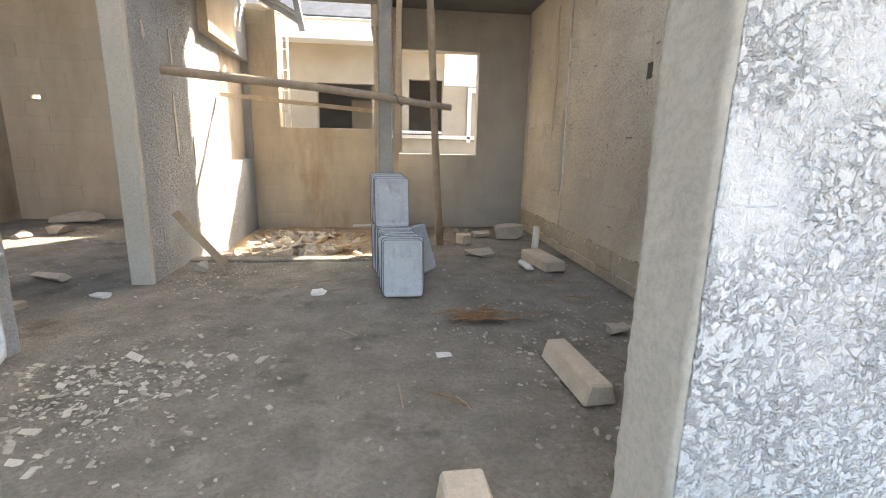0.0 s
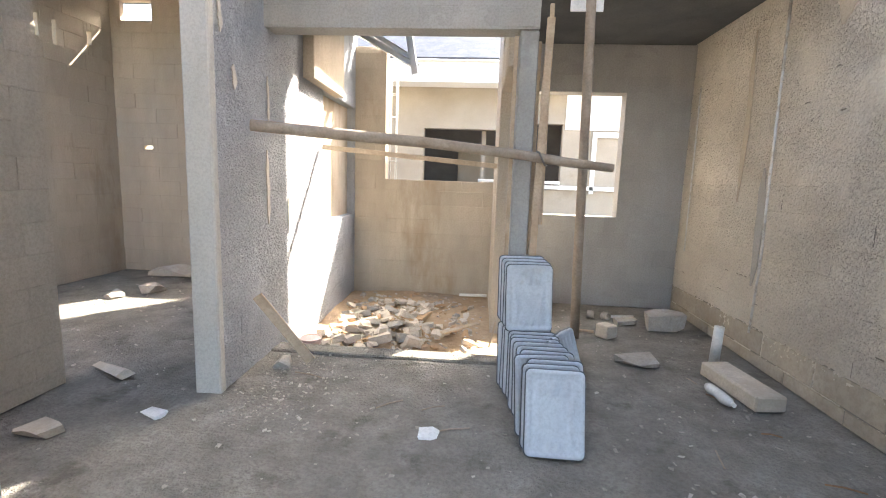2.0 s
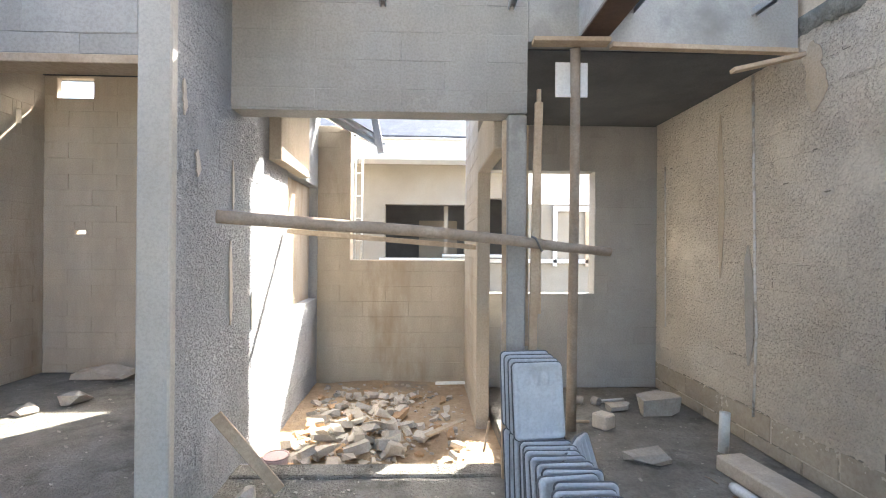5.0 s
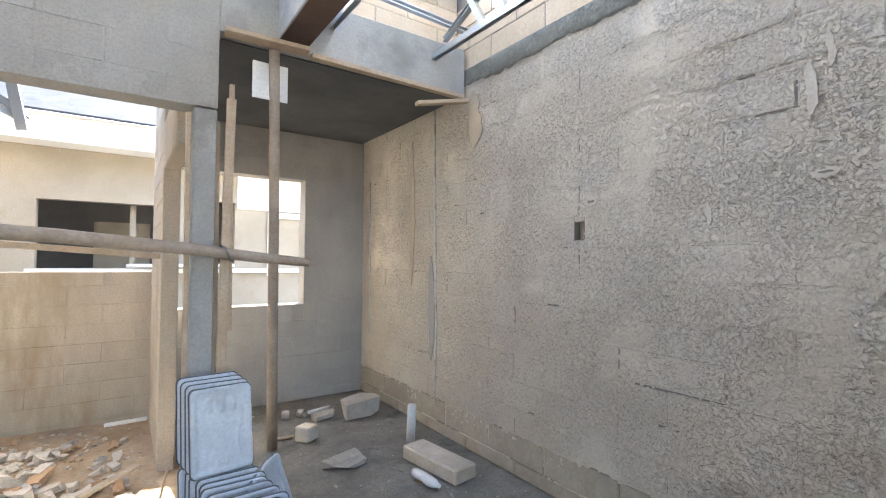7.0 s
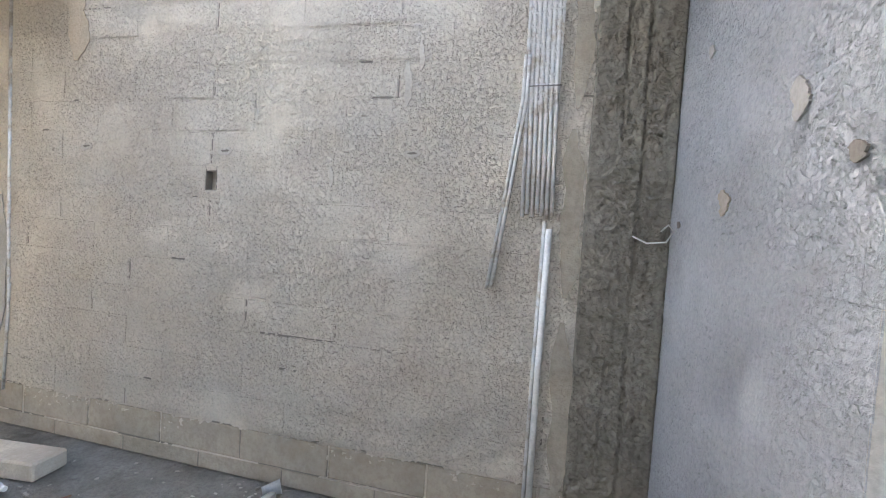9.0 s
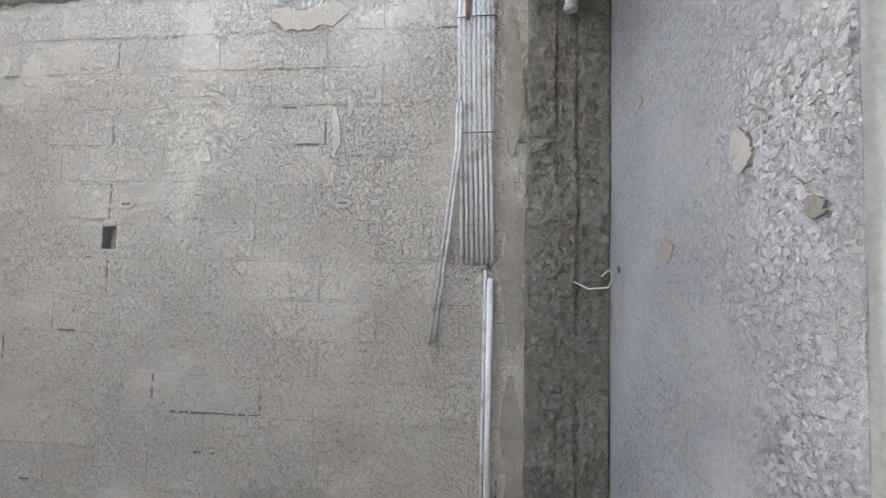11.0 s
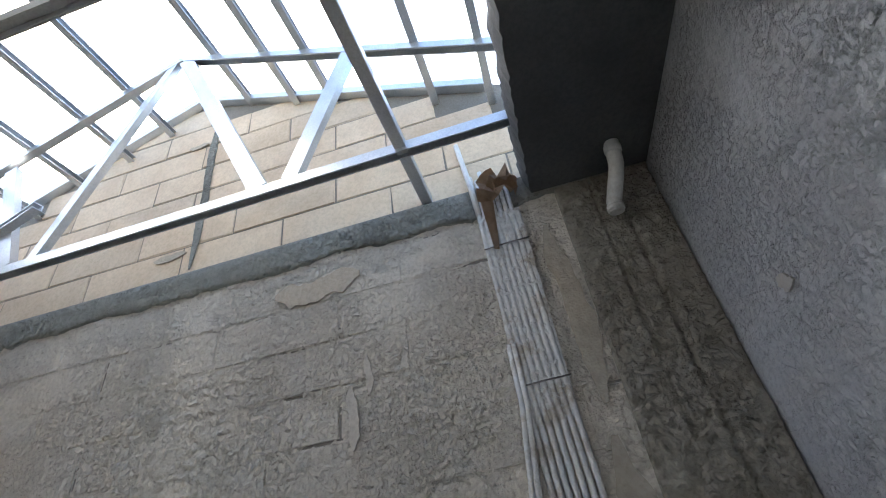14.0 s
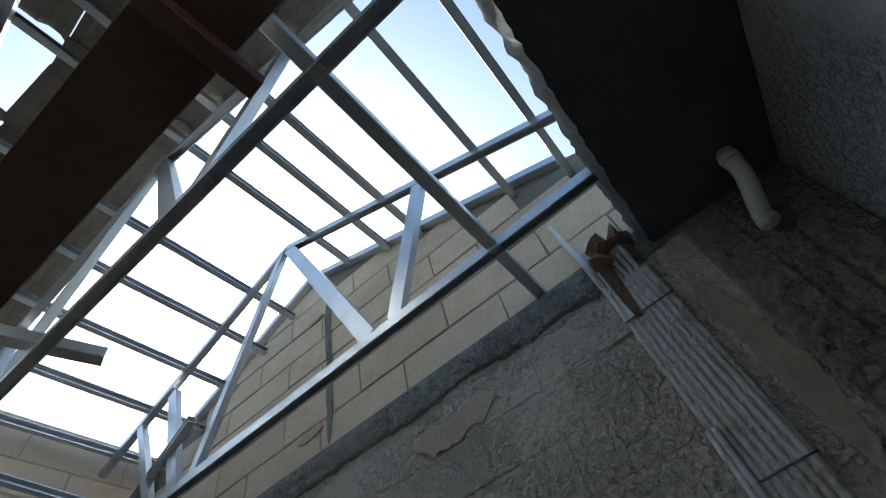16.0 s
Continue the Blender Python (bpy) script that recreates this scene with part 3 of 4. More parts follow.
coat("render_coat_alcove", pose(0.25, NY, 0, 0, 0, 0), 2.2, 0.02, 3.05, 0.02, SMOOTH, "trowelled grey coat on the alcove wall", -0.3, 0.006, 0.002, 14.0, holes=[(0.04, 1.35, 1.08, 2.53)], seed=8.0)
for x, z, w, h in ((0.805, 2.03, 0.04, 0.34), (0.775, 1.35, 0.06, 0.58), (0.283, 2.085, 0.06, 0.16), (0.12, 2.42, 0.05, 0.2), (1.2, 1.1, 0.04, 0.3)):
    ob = solid("pale_smear", ragged(w, h, random.Random(int(x * 100)), t=0.004), LIME, "pale plaster smear on the side wall", "render patch", "structure")
    ob.matrix_world = lw @ pose(x, -0.008, z)

# enclosing the place: unseen slabs added to block sun, and the passage end wall
solid("ceiling_sunken", box_bm(-0.956, BY + 0.21, 3.44, 0.12, 7.2, 3.54), DARKSLAB, "unseen slab added to shade the sunken room", "ceiling", "structure")
# added strip whose edge sets the sun patch's top on the west wall
solid("ceiling_sunken", box_bm(-1.86, BY + 0.21, 3.44, -0.96, 8.4, 3.54), DARKSLAB, "unseen slab added to cut off the top of the sun patch", "ceiling", "structure")
solid("ceiling_side", box_bm(-7.0, 5.5, 3.76, -1.9, 8.6, 3.86), DARKSLAB, "unseen slab added to keep sun off the side rooms", "ceiling", "structure")
solid("ceiling_west", box_bm(-1.86, 2.28, 3.34, -1.2, BY - 0.01, 3.46), DARKSLAB, "unseen slab added to shade the upper west wall", "ceiling", "structure")
solid("wall_passage_end", box_bm(-5.2, 0.8, 0, -1.94, 1.0, 3.3), TAN, "block wall closing the side passage", "wall", "structure")

# bare strips, smears and chases on the long wall
rnd = random.Random(3)


def smear(name, y, z, w, h, mat, label):
    ob = solid(name, ragged(h, w, rnd) if w > h else ragged(w, h, rnd), mat, label, "render patch", "structure")
    ob.matrix_world = pose(RX - 0.007 - (0.003 if "slot" in name else 0) + (0.02 if z > 3.3 else 0), y, z, 0, 0, -90) @ pose(0, 0, 0, 0, 90 if w > h else 0, 0)


smear("bare_strip", 2.22, 2.62, 0.10, 0.75, FOOT, "bare strip of tan block beside the conduits")
smear("bare_strip", 2.215, 1.72, 0.12, 0.85, FOOT, "bare strip of tan block beside the conduits")
smear("bare_strip", 2.20, 0.72, 0.13, 0.9, FOOT, "bare strip of tan block beside the conduits")
smear("mortar_trail", 4.03, 3.9, 0.06, 1.15, MUDBAND, "narrow mortar trail up the gable")
smear("mortar_trail", 4.17, 3.44, 0.2, 0.05, TAN, "small ledge of mortar on the gable")
smear("mortar_trail", 4.15, 4.3, 0.14, 0.04, TAN, "small ledge of mortar on the gable")
smear("bare_patch", 3.28, 2.99, 0.42, 0.15, TAN, "bare patch of tan block")
smear("bare_patch", 5.48, 2.82, 0.2, 0.5, TAN, "bare patch of cream block by the slab")
smear("pale_smear", 3.12, 2.38, 0.05, 0.24, LIME, "pale plaster smear")
smear("pale_smear", 6.5, 2.1, 0.09, 1.5, TAN, "vertical tan mortar smear")
smear("pale_smear", 6.12, 1.15, 0.12, 1.0, SMOOTH, "smooth grey mortar strip")
smear("pale_smear", 2.35, 1.18, 0.05, 0.05, LIME, "small pale plaster smear")
for y, z in ((5.36, 2.0), (4.27, 1.99), (3.07, 2.0)):
    smear("socket_patch", y, z, 0.10, 0.05, LIME, "small pale mortar pat on the wall")
    # no recess here: the slot's shade is a flat dark patch
    smear("socket_slot", y, z + 0.004, 0.055, 0.014, MORTAR, "flat dark patch painting the shade of a slot in the mortar pat")
smear("pale_smear", 3.05, 2.53, 0.035, 0.16, LIME, "pale plaster smear")
smear("pale_smear", 3.55, 1.86, 0.03, 0.12, LIME, "pale plaster smear")

for x, z, w, h, mat in ((1.64, 1.75, 0.10, 0.09, FOOT), (2.16, 1.69, 0.04, 0.03, MORTAR), (1.2, 1.97, 0.09, 0.11, SMOOTH), (1.9, 2.35, 0.07, 0.05, SMOOTH), (0.96, 1.80, 0.06, 0.045, MORTAR)):
    ob = solid("render_chip", ragged(w, h, rnd), mat, "chipped spot in the rough render", "render patch", "structure")
    ob.matrix_world = EW @ pose(RX - x, -0.008, z)


# ---- roof steel ----
def thing(name, label, category, at=(0, 0, 0), group=""):
    ob = tagged(new(name), label, category, group)
    ob.matrix_world = Matrix.Translation(at)
    return ob


def truss(x, members, label="galvanised steel roof truss over the open room"):
    t = thing("roof_truss", label, "truss", (0, 0, 0), "roof trusses")
    for name, a, b, w, h in members:
        part(name, bar((x, *a), (x, *b), w, h, up=(1, 0, 0), channel=True), STEEL, t)
    return t


TRUSS = [("bottom_chord", (2.26, 3.31), (5.72, 3.31), 0.05, 0.045), ("top_chord", (2.1, 3.75), (4.03, 4.65), 0.045, 0.045), ("top_chord", (5.75, 3.90), (4.03, 4.65), 0.045, 0.045),
         ("web", (3.38, 3.33), (4.0, 4.62), 0.085, 0.04), ("web", (3.23, 3.33), (2.94, 4.12), 0.075, 0.04), ("web", (4.58, 3.33), (4.08, 4.62), 0.05, 0.04),
         ("web", (4.74, 3.33), (5.06, 4.10), 0.075, 0.04), ("web", (4.95, 3.33), (5.38, 4.04), 0.05, 0.04)]
first = truss(1.97, TRUSS)
for dx in (-0.89, -1.75, -2.65):
    copy_thing(first, pose(dx, 0, 0))
batten = solid("roof_batten", bar((-1.9, 0, 0), (2.5, 0, 0), 0.04, 0.045, channel=True), STEEL, "thin galvanised roof batten across the trusses", "batten", group="roof battens")
places = [(y, 4.70 - 0.47 * (4.03 - y)) for y in (2.29, 2.59, 2.9, 3.2, 3.46, 3.8)] + [(y, 4.70 - 0.44 * (y - 4.03)) for y in (4.40, 4.69, 5.0, 5.32, 5.64)]
batten.matrix_world = pose(0, *places[0])
for y, z in places[1:]:
    copy_thing(batten, pose(0, y, z))
# laid roof tiles over the far half of the roof, open along the ridge
tile_roof = thing("tiled_roof", "part-laid dark concrete roof tiles on the battens", "roof", (0, 0, 0))
tile_bm = bmesh.new()
prof = [(-0.165, 0.012), (-0.13, 0.03), (-0.08, 0.03), (-0.045, 0.008), (0.045, 0.008), (0.08, 0.03), (0.13, 0.03), (0.165, 0.012)]
rings = [[[tile_bm.verts.new((x, y, z + dz)) for x, z in prof] for y in (-0.19, 0.19)] for dz in (0.0, 0.016)]
for k in range(7):
    for lo in (0, 1):
        tile_bm.faces.new((rings[lo][0][k], rings[lo][0][k + 1], rings[lo][1][k + 1], rings[lo][1][k]))
    for e in (0, 1):
        tile_bm.faces.new((rings[0][e][k], rings[0][e][k + 1], rings[1][e][k + 1], rings[1][e][k]))
for k in (0, 7):
    tile_bm.faces.new((rings[0][0][k], rings[0][1][k], rings[1][1][k], rings[1][0][k]))
bmesh.ops.recalc_face_normals(tile_bm, faces=tile_bm.faces)
tile_mesh = mesh_of("roof_tile", tile_bm, ROOF_TILE)
rnd = random.Random(21)
for side, slope in ((-1, 0.47), (1, 0.44)):
    tilt = math.degrees(math.atan(slope))
    for row in range(6):
        for col in range(9):
            x, d = 0.915 - col * 0.335 + rnd.uniform(-0.012, 0.012), 0.12 + row * 0.31
            if (row == 0 and 2 <= col <= 3) or (side > 0 and row > 3 and col > 0) or (side > 0 and row == 0 and col in (4, 5)):
                continue
            tl = new("roof_tile", tile_mesh)
            tl.parent = tile_roof
            tl.matrix_local = pose(x, 4.03 + side * d, 4.735 - slope * d + 0.012 * (row % 2), tilt * -side, 0, rnd.uniform(-1, 1))
solid("tie_bar", bar((0.9, 2.72, 3.33), (RX + 0.03, 2.72, 3.33), 0.05, 0.05), STEEL, "steel tie bar from the beam to the gable", "bar")
solid("tie_bar", bar((0.88, 4.24, 3.37), (1.27, 4.11, 3.36), 0.06, 0.05), STEEL, "cut steel bar end on the beam", "bar")
solid("wall_angle", bar((RX, 2.3, 4.0), (RX, 4.15, 4.74), 0.05, 0.06, up=(1, 0, 0)), STEEL, "steel edge channel along the gable slope", "channel")
solid("wall_angle", bar((RX, 5.7, 4.13), (RX, 4.2, 4.74), 0.05, 0.06, up=(1, 0, 0)), STEEL, "steel edge channel along the gable slope", "channel")
solid("timber_stub", bar((0.71, 2.80, 3.06), (0.975, 2.785, 3.055), 0.05, 0.05), FORM, "dark timber stub under the beam", "timber")
solid("steel_rail", bar((1.28, 5.52, 3.62), (2.2, 5.40, 3.50), 0.045, 0.04, channel=True), STEEL, "galvanised rail over the alcove edge", "rail")
solid("steel_rail", bar((2.05, 5.55, 3.46), (1.9, 4.6, 3.62), 0.045, 0.04, channel=True), STEEL, "galvanised rail over the alcove edge", "rail")

# ---- conduits on the long wall ----
PVC = surface("white plastic", (0.62, 0.62, 0.60), (0.76, 0.76, 0.74), rough=0.45, bump=0.06, scale=8, stain=(0.45, 0.42, 0.37), stain_from=0.58, stain_scale=5)
MUDDY = surface("mortar-splashed conduit", (0.54, 0.54, 0.53), (0.70, 0.70, 0.69), rough=0.7, bump=0.6, depth=0.01, scale=9, grain=40, stain=(0.40, 0.36, 0.31), stain_from=0.5, stain_scale=9)
PAPER = surface("brown packing paper", (0.34, 0.235, 0.155), (0.47, 0.345, 0.24), rough=0.8, bump=0.3, scale=9, grain=30)
WIRE = surface("tie wire", (0.16, 0.15, 0.14), (0.26, 0.25, 0.24), rough=0.5, metal=0.6, bump=0.05)
bundle = thing("conduit_bundle", "bundle of grey plastic conduits tied to the wall", "conduit", (RX - 0.012, 2.4, 1.69))
rnd = random.Random(21)
for k in range(7):
    y = 0.075 - k * 0.0245
    end = rnd.uniform(0, 0.03)
    part("conduit", tube([(0, y - 0.02, end), (-0.002, y - 0.012, 0.35), (-0.004, y, 0.7), (0, y + 0.01, 1.1), (0, y + 0.02, 1.62 + rnd.uniform(-0.05, 0.1))], 0.0105), MUDDY, bundle)
for z in (0.66, 1.25):
    part("tie", tube([(-0.014, 0.1, z), (-0.017, 0.0, z + 0.004), (-0.014, -0.095, z + 0.006)], 0.003, sides=6), WIRE, bundle, "thin dark tie wire")
coat("mortar_splash", pose(RX - 0.019, 2.492, 0, 0, 0, -90), 0.18, 2.22, 3.12, 0.006, MUDDY, "mortar splashed over the conduits", -0.2, 0.007, 0.007, 30.0, seed=21.0)
loose = thing("loose_conduits", "two grey conduits hanging askew from the bundle", "conduit", (RX - 0.03, 2.6, 1.31))
for k in range(2):
    part("conduit", tube([(0, 0.01 - k * 0.022, 0.0 + k * 0.01), (0, -0.055 - k * 0.02, 0.5), (0.004, -0.11 - k * 0.018, 0.98), (0.006, -0.11 - k * 0.018, 1.2)], 0.0105), MUDDY, loose)
pair = thing("pipe_pair", "two white plastic pipes standing against the wall", "pipe", (RX - 0.016, 2.315, 0.0))
part("pipe", tube([(0, 0, 0), (0, 0.004, 0.8), (0, 0.0, 1.64)], 0.0165, sides=12), PVC, pair)
part("pipe", tube([(0.004, 0.03, 0), (0.004, 0.03, 0.8), (0.004, 0.024, 1.68)], 0.010), MUDDY, pair)
solid("corner_conduit", tube([(-1.757, 3.32, 2.6), (-1.754, 3.322, 1.2), (-1.757, 3.33, 0.12), (-1.747, 3.31, 0.055), (-1.737, 3.25, 0.035), (-1.72, 3.0, 0.03)], 0.016), PVC, "white plastic conduit down the wall end, bent along the floor", "conduit")
solid("upper_conduit", tube([(RX - 0.006, 2.49, 3.1), (RX - 0.03, 2.5, 3.3), (RX + 0.01, 2.53, 3.62)], 0.013), PVC, "white conduit running up past the wall head", "conduit")
rnd = random.Random(8)
wad = bmesh.new()
rows = [[wad.verts.new((RX - 0.03 - rnd.uniform(0, 0.09), 2.30 + 0.028 * i + rnd.uniform(-0.015, 0.015), 3.17 + 0.026 * j + rnd.uniform(-0.015, 0.015))) for i in range(7)] for j in range(6)]
for a, b in zip(rows, rows[1:]):
    for i in range(6):
        wad.faces.new((a[i], a[i + 1], b[i + 1], b[i]))
bmesh.ops.solidify(wad, geom=wad.faces[:], thickness=0.003)
solid("paper_wad", wad, PAPER, "crumpled brown paper stuffed over the conduits", "paper")
strip = bmesh.new()
rows = [[strip.verts.new((RX - 0.035 - 0.012 * math.sin(j * 0.9) - 0.006 * i, 2.44 + (0.03 - 0.0025 * j) * (i - 1) + 0.004 * j * 0.2, 3.2 - 0.036 * j)) for i in range(3)] for j in range(9)]
for a, b in zip(rows, rows[1:]):
    for i in range(2):
        strip.faces.new((a[i], a[i + 1], b[i + 1], b[i])).smooth = True
bmesh.ops.solidify(strip, geom=strip.faces[:], thickness=0.002)
solid("paper_strip", strip, PAPER, "torn strip of brown paper on the conduits", "paper")


def elbow_pipe(name, pts, r, label):
    t = thing(name, label, "pipe", (0, 0, 0))
    part("pipe", tube(pts, r, sides=14), PVC, t)
    for a, b in ((pts[0], pts[1]), (pts[-2], pts[-1])):
        a, b = Vector(a), Vector(b)
        part("collar", tube([a.lerp(b, 0.35), a.lerp(b, 0.8)], r * 1.15, sides=14), PVC, t)
    return t


elbow_pipe("elbow_pipe", [(2.13, 1.90, 3.175), (2.145, 1.905, 3.12), (2.15, 1.91, 3.08), (2.18, 1.925, 3.035), (2.225, 1.94, 3.0), (2.255, 1.95, 2.975), (2.262, 1.952, 2.93)], 0.03, "white plastic elbow pipe under the slab")
elbow_pipe("elbow_pipe", [(2.05, 7.60, 3.30), (2.05, 7.60, 3.18), (2.07, 7.60, 3.12), (2.11, 7.60, 3.09), (2.15, 7.60, 3.11), (2.2, 7.6, 3.12)], 0.036, "white plastic elbow pipe in the alcove corner")
solid("chase_pipe", tube([(RX - 0.004, 6.06, 0.25), (RX - 0.004, 6.03, 0.95), (RX - 0.006, 6.05, 1.4), (RX - 0.006, 6.09, 3.05)], 0.011), MUDDY, "thin conduit in a wall chase", "conduit")
solid("chase_pipe", tube([(RX - 0.004, 7.47, 0.75), (RX - 0.005, 7.48, 1.6), (RX - 0.004, 7.5, 2.55)], 0.010), MUDDY, "thin conduit in a wall chase", "conduit")
solid("wire_loop", tube([(2.27, 1.80, 1.66), (2.22, 1.78, 1.69), (2.16, 1.77, 1.66), (2.19, 1.79, 1.61), (2.26, 1.86, 1.60), (2.3, 1.92, 1.63)], 0.004, sides=6), PVC, "loose white wire sticking out of the corner", "wire")

# ---- timber in the alcove ----
solid("prop_pole", tube([(0.94, 6.46, -0.01), (0.86, 6.2, 0.8), (0.79, 5.95, 1.6), (0.73, 5.75, 2.4), (0.675, 5.585, 3.02)], [0.045, 0.042, 0.038, 0.037, 0.035], sides=12), POLE, "weathered wooden prop under the slab edge", "prop")
solid("prop_board", bar((0.36, 5.53, 3.035), (0.88, 5.5, 3.03), 0.11, 0.03), WOOD, "short timber board on top of the prop", "board")
solid("white_board", box_bm(0.555, 5.66, 2.70, 0.79, 5.672, 2.95, 0.002), WHITE, "white board behind the prop", "board")
solid("edge_board", bar((0.92, 5.565, 3.035), (2.25, 5.565, 3.02), 0.06, 0.035), WOOD, "timber edge board under the alcove slab", "board")
solid("edge_board", bar((1.78, 5.55, 2.87), (2.25, 5.50, 2.97), 0.07, 0.03), WOOD, "short pale board at the slab edge", "board")
upright = thing("timber_upright", "raw timber uprights nailed at the column", "timber", (0.38, 5.5, 0))
part("board", bar((-0.02, 0.045, 0.0), (0.03, 0.05, 2.62), 0.03, 0.055, up=(1, 0, 0)), WOOD, upright)
part("board", bar((0.045, 0.07, 1.15), (0.035, 0.075, 2.72), 0.025, 0.03, up=(1, 0, 0)), WOOD, upright)
solid("form_strip", bar((0.19, 5.585, -0.005), (0.175, 5.585, 2.5), 0.03, 0.028, up=(1, 0, 0)), WOOD, "yellowish timber strip along the column", "timber")
solid("form_strip", bar((0.365, 5.7, 0.9), (0.355, 5.7, 2.5), 0.02, 0.03, up=(1, 0, 0)), WOOD, "thin timber strip behind the column", "timber")
cross = thing("horizontal_pole", "long weathered wooden pole tied across the opening", "pole", (0, 0, 0))
part("pole", tube([(-1.56, 5.04, 1.77), (-1.1, 5.16, 1.745), (-0.4, 5.33, 1.71), (0.2, 5.468, 1.66), (0.6, 5.535, 1.615), (0.93, 5.58, 1.585)], [0.038, 0.039, 0.037, 0.036, 0.034, 0.03], sides=14), POLE, cross)
part("lashing", tube([(0.36, 5.51, 1.685), (0.375, 5.462, 1.675), (0.395, 5.455, 1.63), (0.42, 5.475, 1.59), (0.44, 5.54, 1.59)], 0.008, sides=6), WIRE, cross, "dark rope lashing")
solid("far_plank", bar((-1.72, 6.9, 1.76), (0.12, 6.95, 1.62), 0.03, 0.05), WOOD, "raw timber plank spanning the sunken room", "plank")
solid("leaning_plank", bar((-1.655, 5.26, 0.555), (-1.31, 5.42, 0.012), 0.075, 0.028, up=(0.3, -1, 0.2)), WOOD, "short dusty plank leaning on the wall", "plank")

# ---- stack of trays ----
TRAY = surface("pale plastic tray", (0.46, 0.49, 0.53), (0.58, 0.61, 0.645), rough=0.5, bump=0.05, depth=0.002, scale=6, stain=(0.40, 0.42, 0.45), stain_from=0.58, stain_scale=4)
TRAY_RIM = surface("dark tray rim", (0.06, 0.068, 0.085), (0.12, 0.13, 0.145), rough=0.5, bump=0.1, scale=8)


def tray():
    """A shallow moulded tray standing on its short edge, face to -y, its dark rim a little wider all round."""
    w, h, rad = 0.315, 0.455, 0.03
    t = thing("moulded_tray", "pale blue moulded plastic tray with a dark rim", "tray", group="stacked trays")

    def corner(u, v, ww, hh, r):
        """Pulls the corners of a ww by hh sheet round to radius r."""
        x, z = (u - 0.5) * ww, (v - 0.5) * hh
        dx, dz = abs(x) - (ww / 2 - r), abs(z) - (hh / 2 - r)
        if dx > 0 and dz > 0:
            k = max(dx, dz) / math.hypot(dx, dz)
            x, z = math.copysign(ww / 2 - r + dx * k, x), math.copysign(hh / 2 - r + dz * k, z)
        return x, z

    def sheet(bm, ww, hh, nx, nz, y_of, y_back):
        grid = []
        for i in range(nx + 1):
            col = []
            for j in range(nz + 1):
                x, z = corner(i / nx, j / nz, ww, hh, rad)
                col.append(bm.verts.new((x, y_of(i / nx, j / nz), 0.24 + z)))
            grid.append(col)
        for i in range(nx):
            for j in range(nz):
                bm.faces.new((grid[i][j], grid[i + 1][j], grid[i + 1][j + 1], grid[i][j + 1])).smooth = True
        edge = [(i, 0) for i in range(nx)] + [(nx, j) for j in range(nz)] + [(i, nz) for i in range(nx, 0, -1)] + [(0, j) for j in range(nz, 0, -1)]
        back = [bm.verts.new((grid[i][j].co.x, y_back, grid[i][j].co.z)) for i, j in edge]
        for k, (i, j) in enumerate(edge):
            q = (k + 1) % len(edge)
            bm.faces.new((grid[i][j], back[k], back[q], grid[edge[q][0]][edge[q][1]]))
        bm.faces.new(back)
        return bm

    def depth(u, v):
        e = min(u * w, (1 - u) * w, v * h, (1 - v) * h)
        d = 0.0 if e < 0.022 else min((e - 0.022) / 0.012, 1) * 0.013
        for uc in (0.3, 0.5, 0.7):
            if abs(u - uc) < 0.055 and 0.12 < 1 - v < 0.3:
                d -= 0.010 * min(1, (0.055 - abs(u - uc)) / 0.025)
        wave = abs(abs(u - 0.5) - 0.29 - 0.035 * math.cos(v * 9))
        if wave < 0.035 and 0.12 < v < 0.72:
            d -= 0.009 * (1 - wave / 0.035)
        if abs(v - 0.91) < 0.015 and 0.12 < u < 0.88:
            d -= 0.008
        for uc in (0.25, 0.42, 0.58, 0.75):
            if abs(u - uc) < 0.03 and 0.07 < v < 0.16:
                d -= 0.009
        return d
    part("rim", sheet(bmesh.new(), w + 0.012, h + 0.012, 14, 18, lambda u, v: 0.014, 0.026), TRAY_RIM, t, "dark rim and back")
    part("face", sheet(bmesh.new(), w, h, 32, 46, depth, 0.0135), TRAY, t)
    return t


one = tray()
rnd = random.Random(4)
spots = []
for k in range(13):
    spots.append((0.428 - 0.009 * k + rnd.uniform(-0.015, 0.015) + (0.02 if k in (2, 5) else 0), 4.33 + 0.072 * k, 0.002, -15 + rnd.uniform(-2.5, 2.5) + (3 if k > 8 else 0), rnd.uniform(-1.5, 1.5), 2 + rnd.uniform(-4, 4)))
for k in range(4):
    spots.append((0.34 - 0.016 * k, 5.13 + 0.05 * k, 0.435 + 0.012 * k, -9 + rnd.uniform(-1.5, 1.5), rnd.uniform(-1, 1), 3 + rnd.uniform(-3, 3)))
for k in range(3):
    spots.append((0.625 + 0.022 * k, 5.0 + 0.03 * k, 0.002, -14, -7 - k, 58 - 6 * k))
one.matrix_world = pose(*spots[0])
for sp in spots[1:]:
    copy_thing(one, pose(*sp))

# ---- blocks, stones and litter on the floor ----
STONE = surface("dusty stone", (0.34, 0.31, 0.27), (0.47, 0.43, 0.38), bump=0.4, depth=0.01, scale=8, grain=50)
PALE = surface("pale broken block", (0.50, 0.44, 0.36), (0.64, 0.57, 0.48), bump=0.3, depth=0.008, scale=7, grain=60, stain=(0.42, 0.36, 0.29))
CLAY = surface("reddish broken block", (0.40, 0.26, 0.15), (0.56, 0.38, 0.23), bump=0.35, depth=0.01, scale=7, grain=55)
STRAW = surface("dry leaf sheath", (0.20, 0.11, 0.06), (0.34, 0.20, 0.11), rough=0.8, bump=0.3, scale=10)
CLEAR = surface("clouded plastic", (0.62, 0.63, 0.63), (0.72, 0.73, 0.73), rough=0.25, bump=0.1, scale=20)


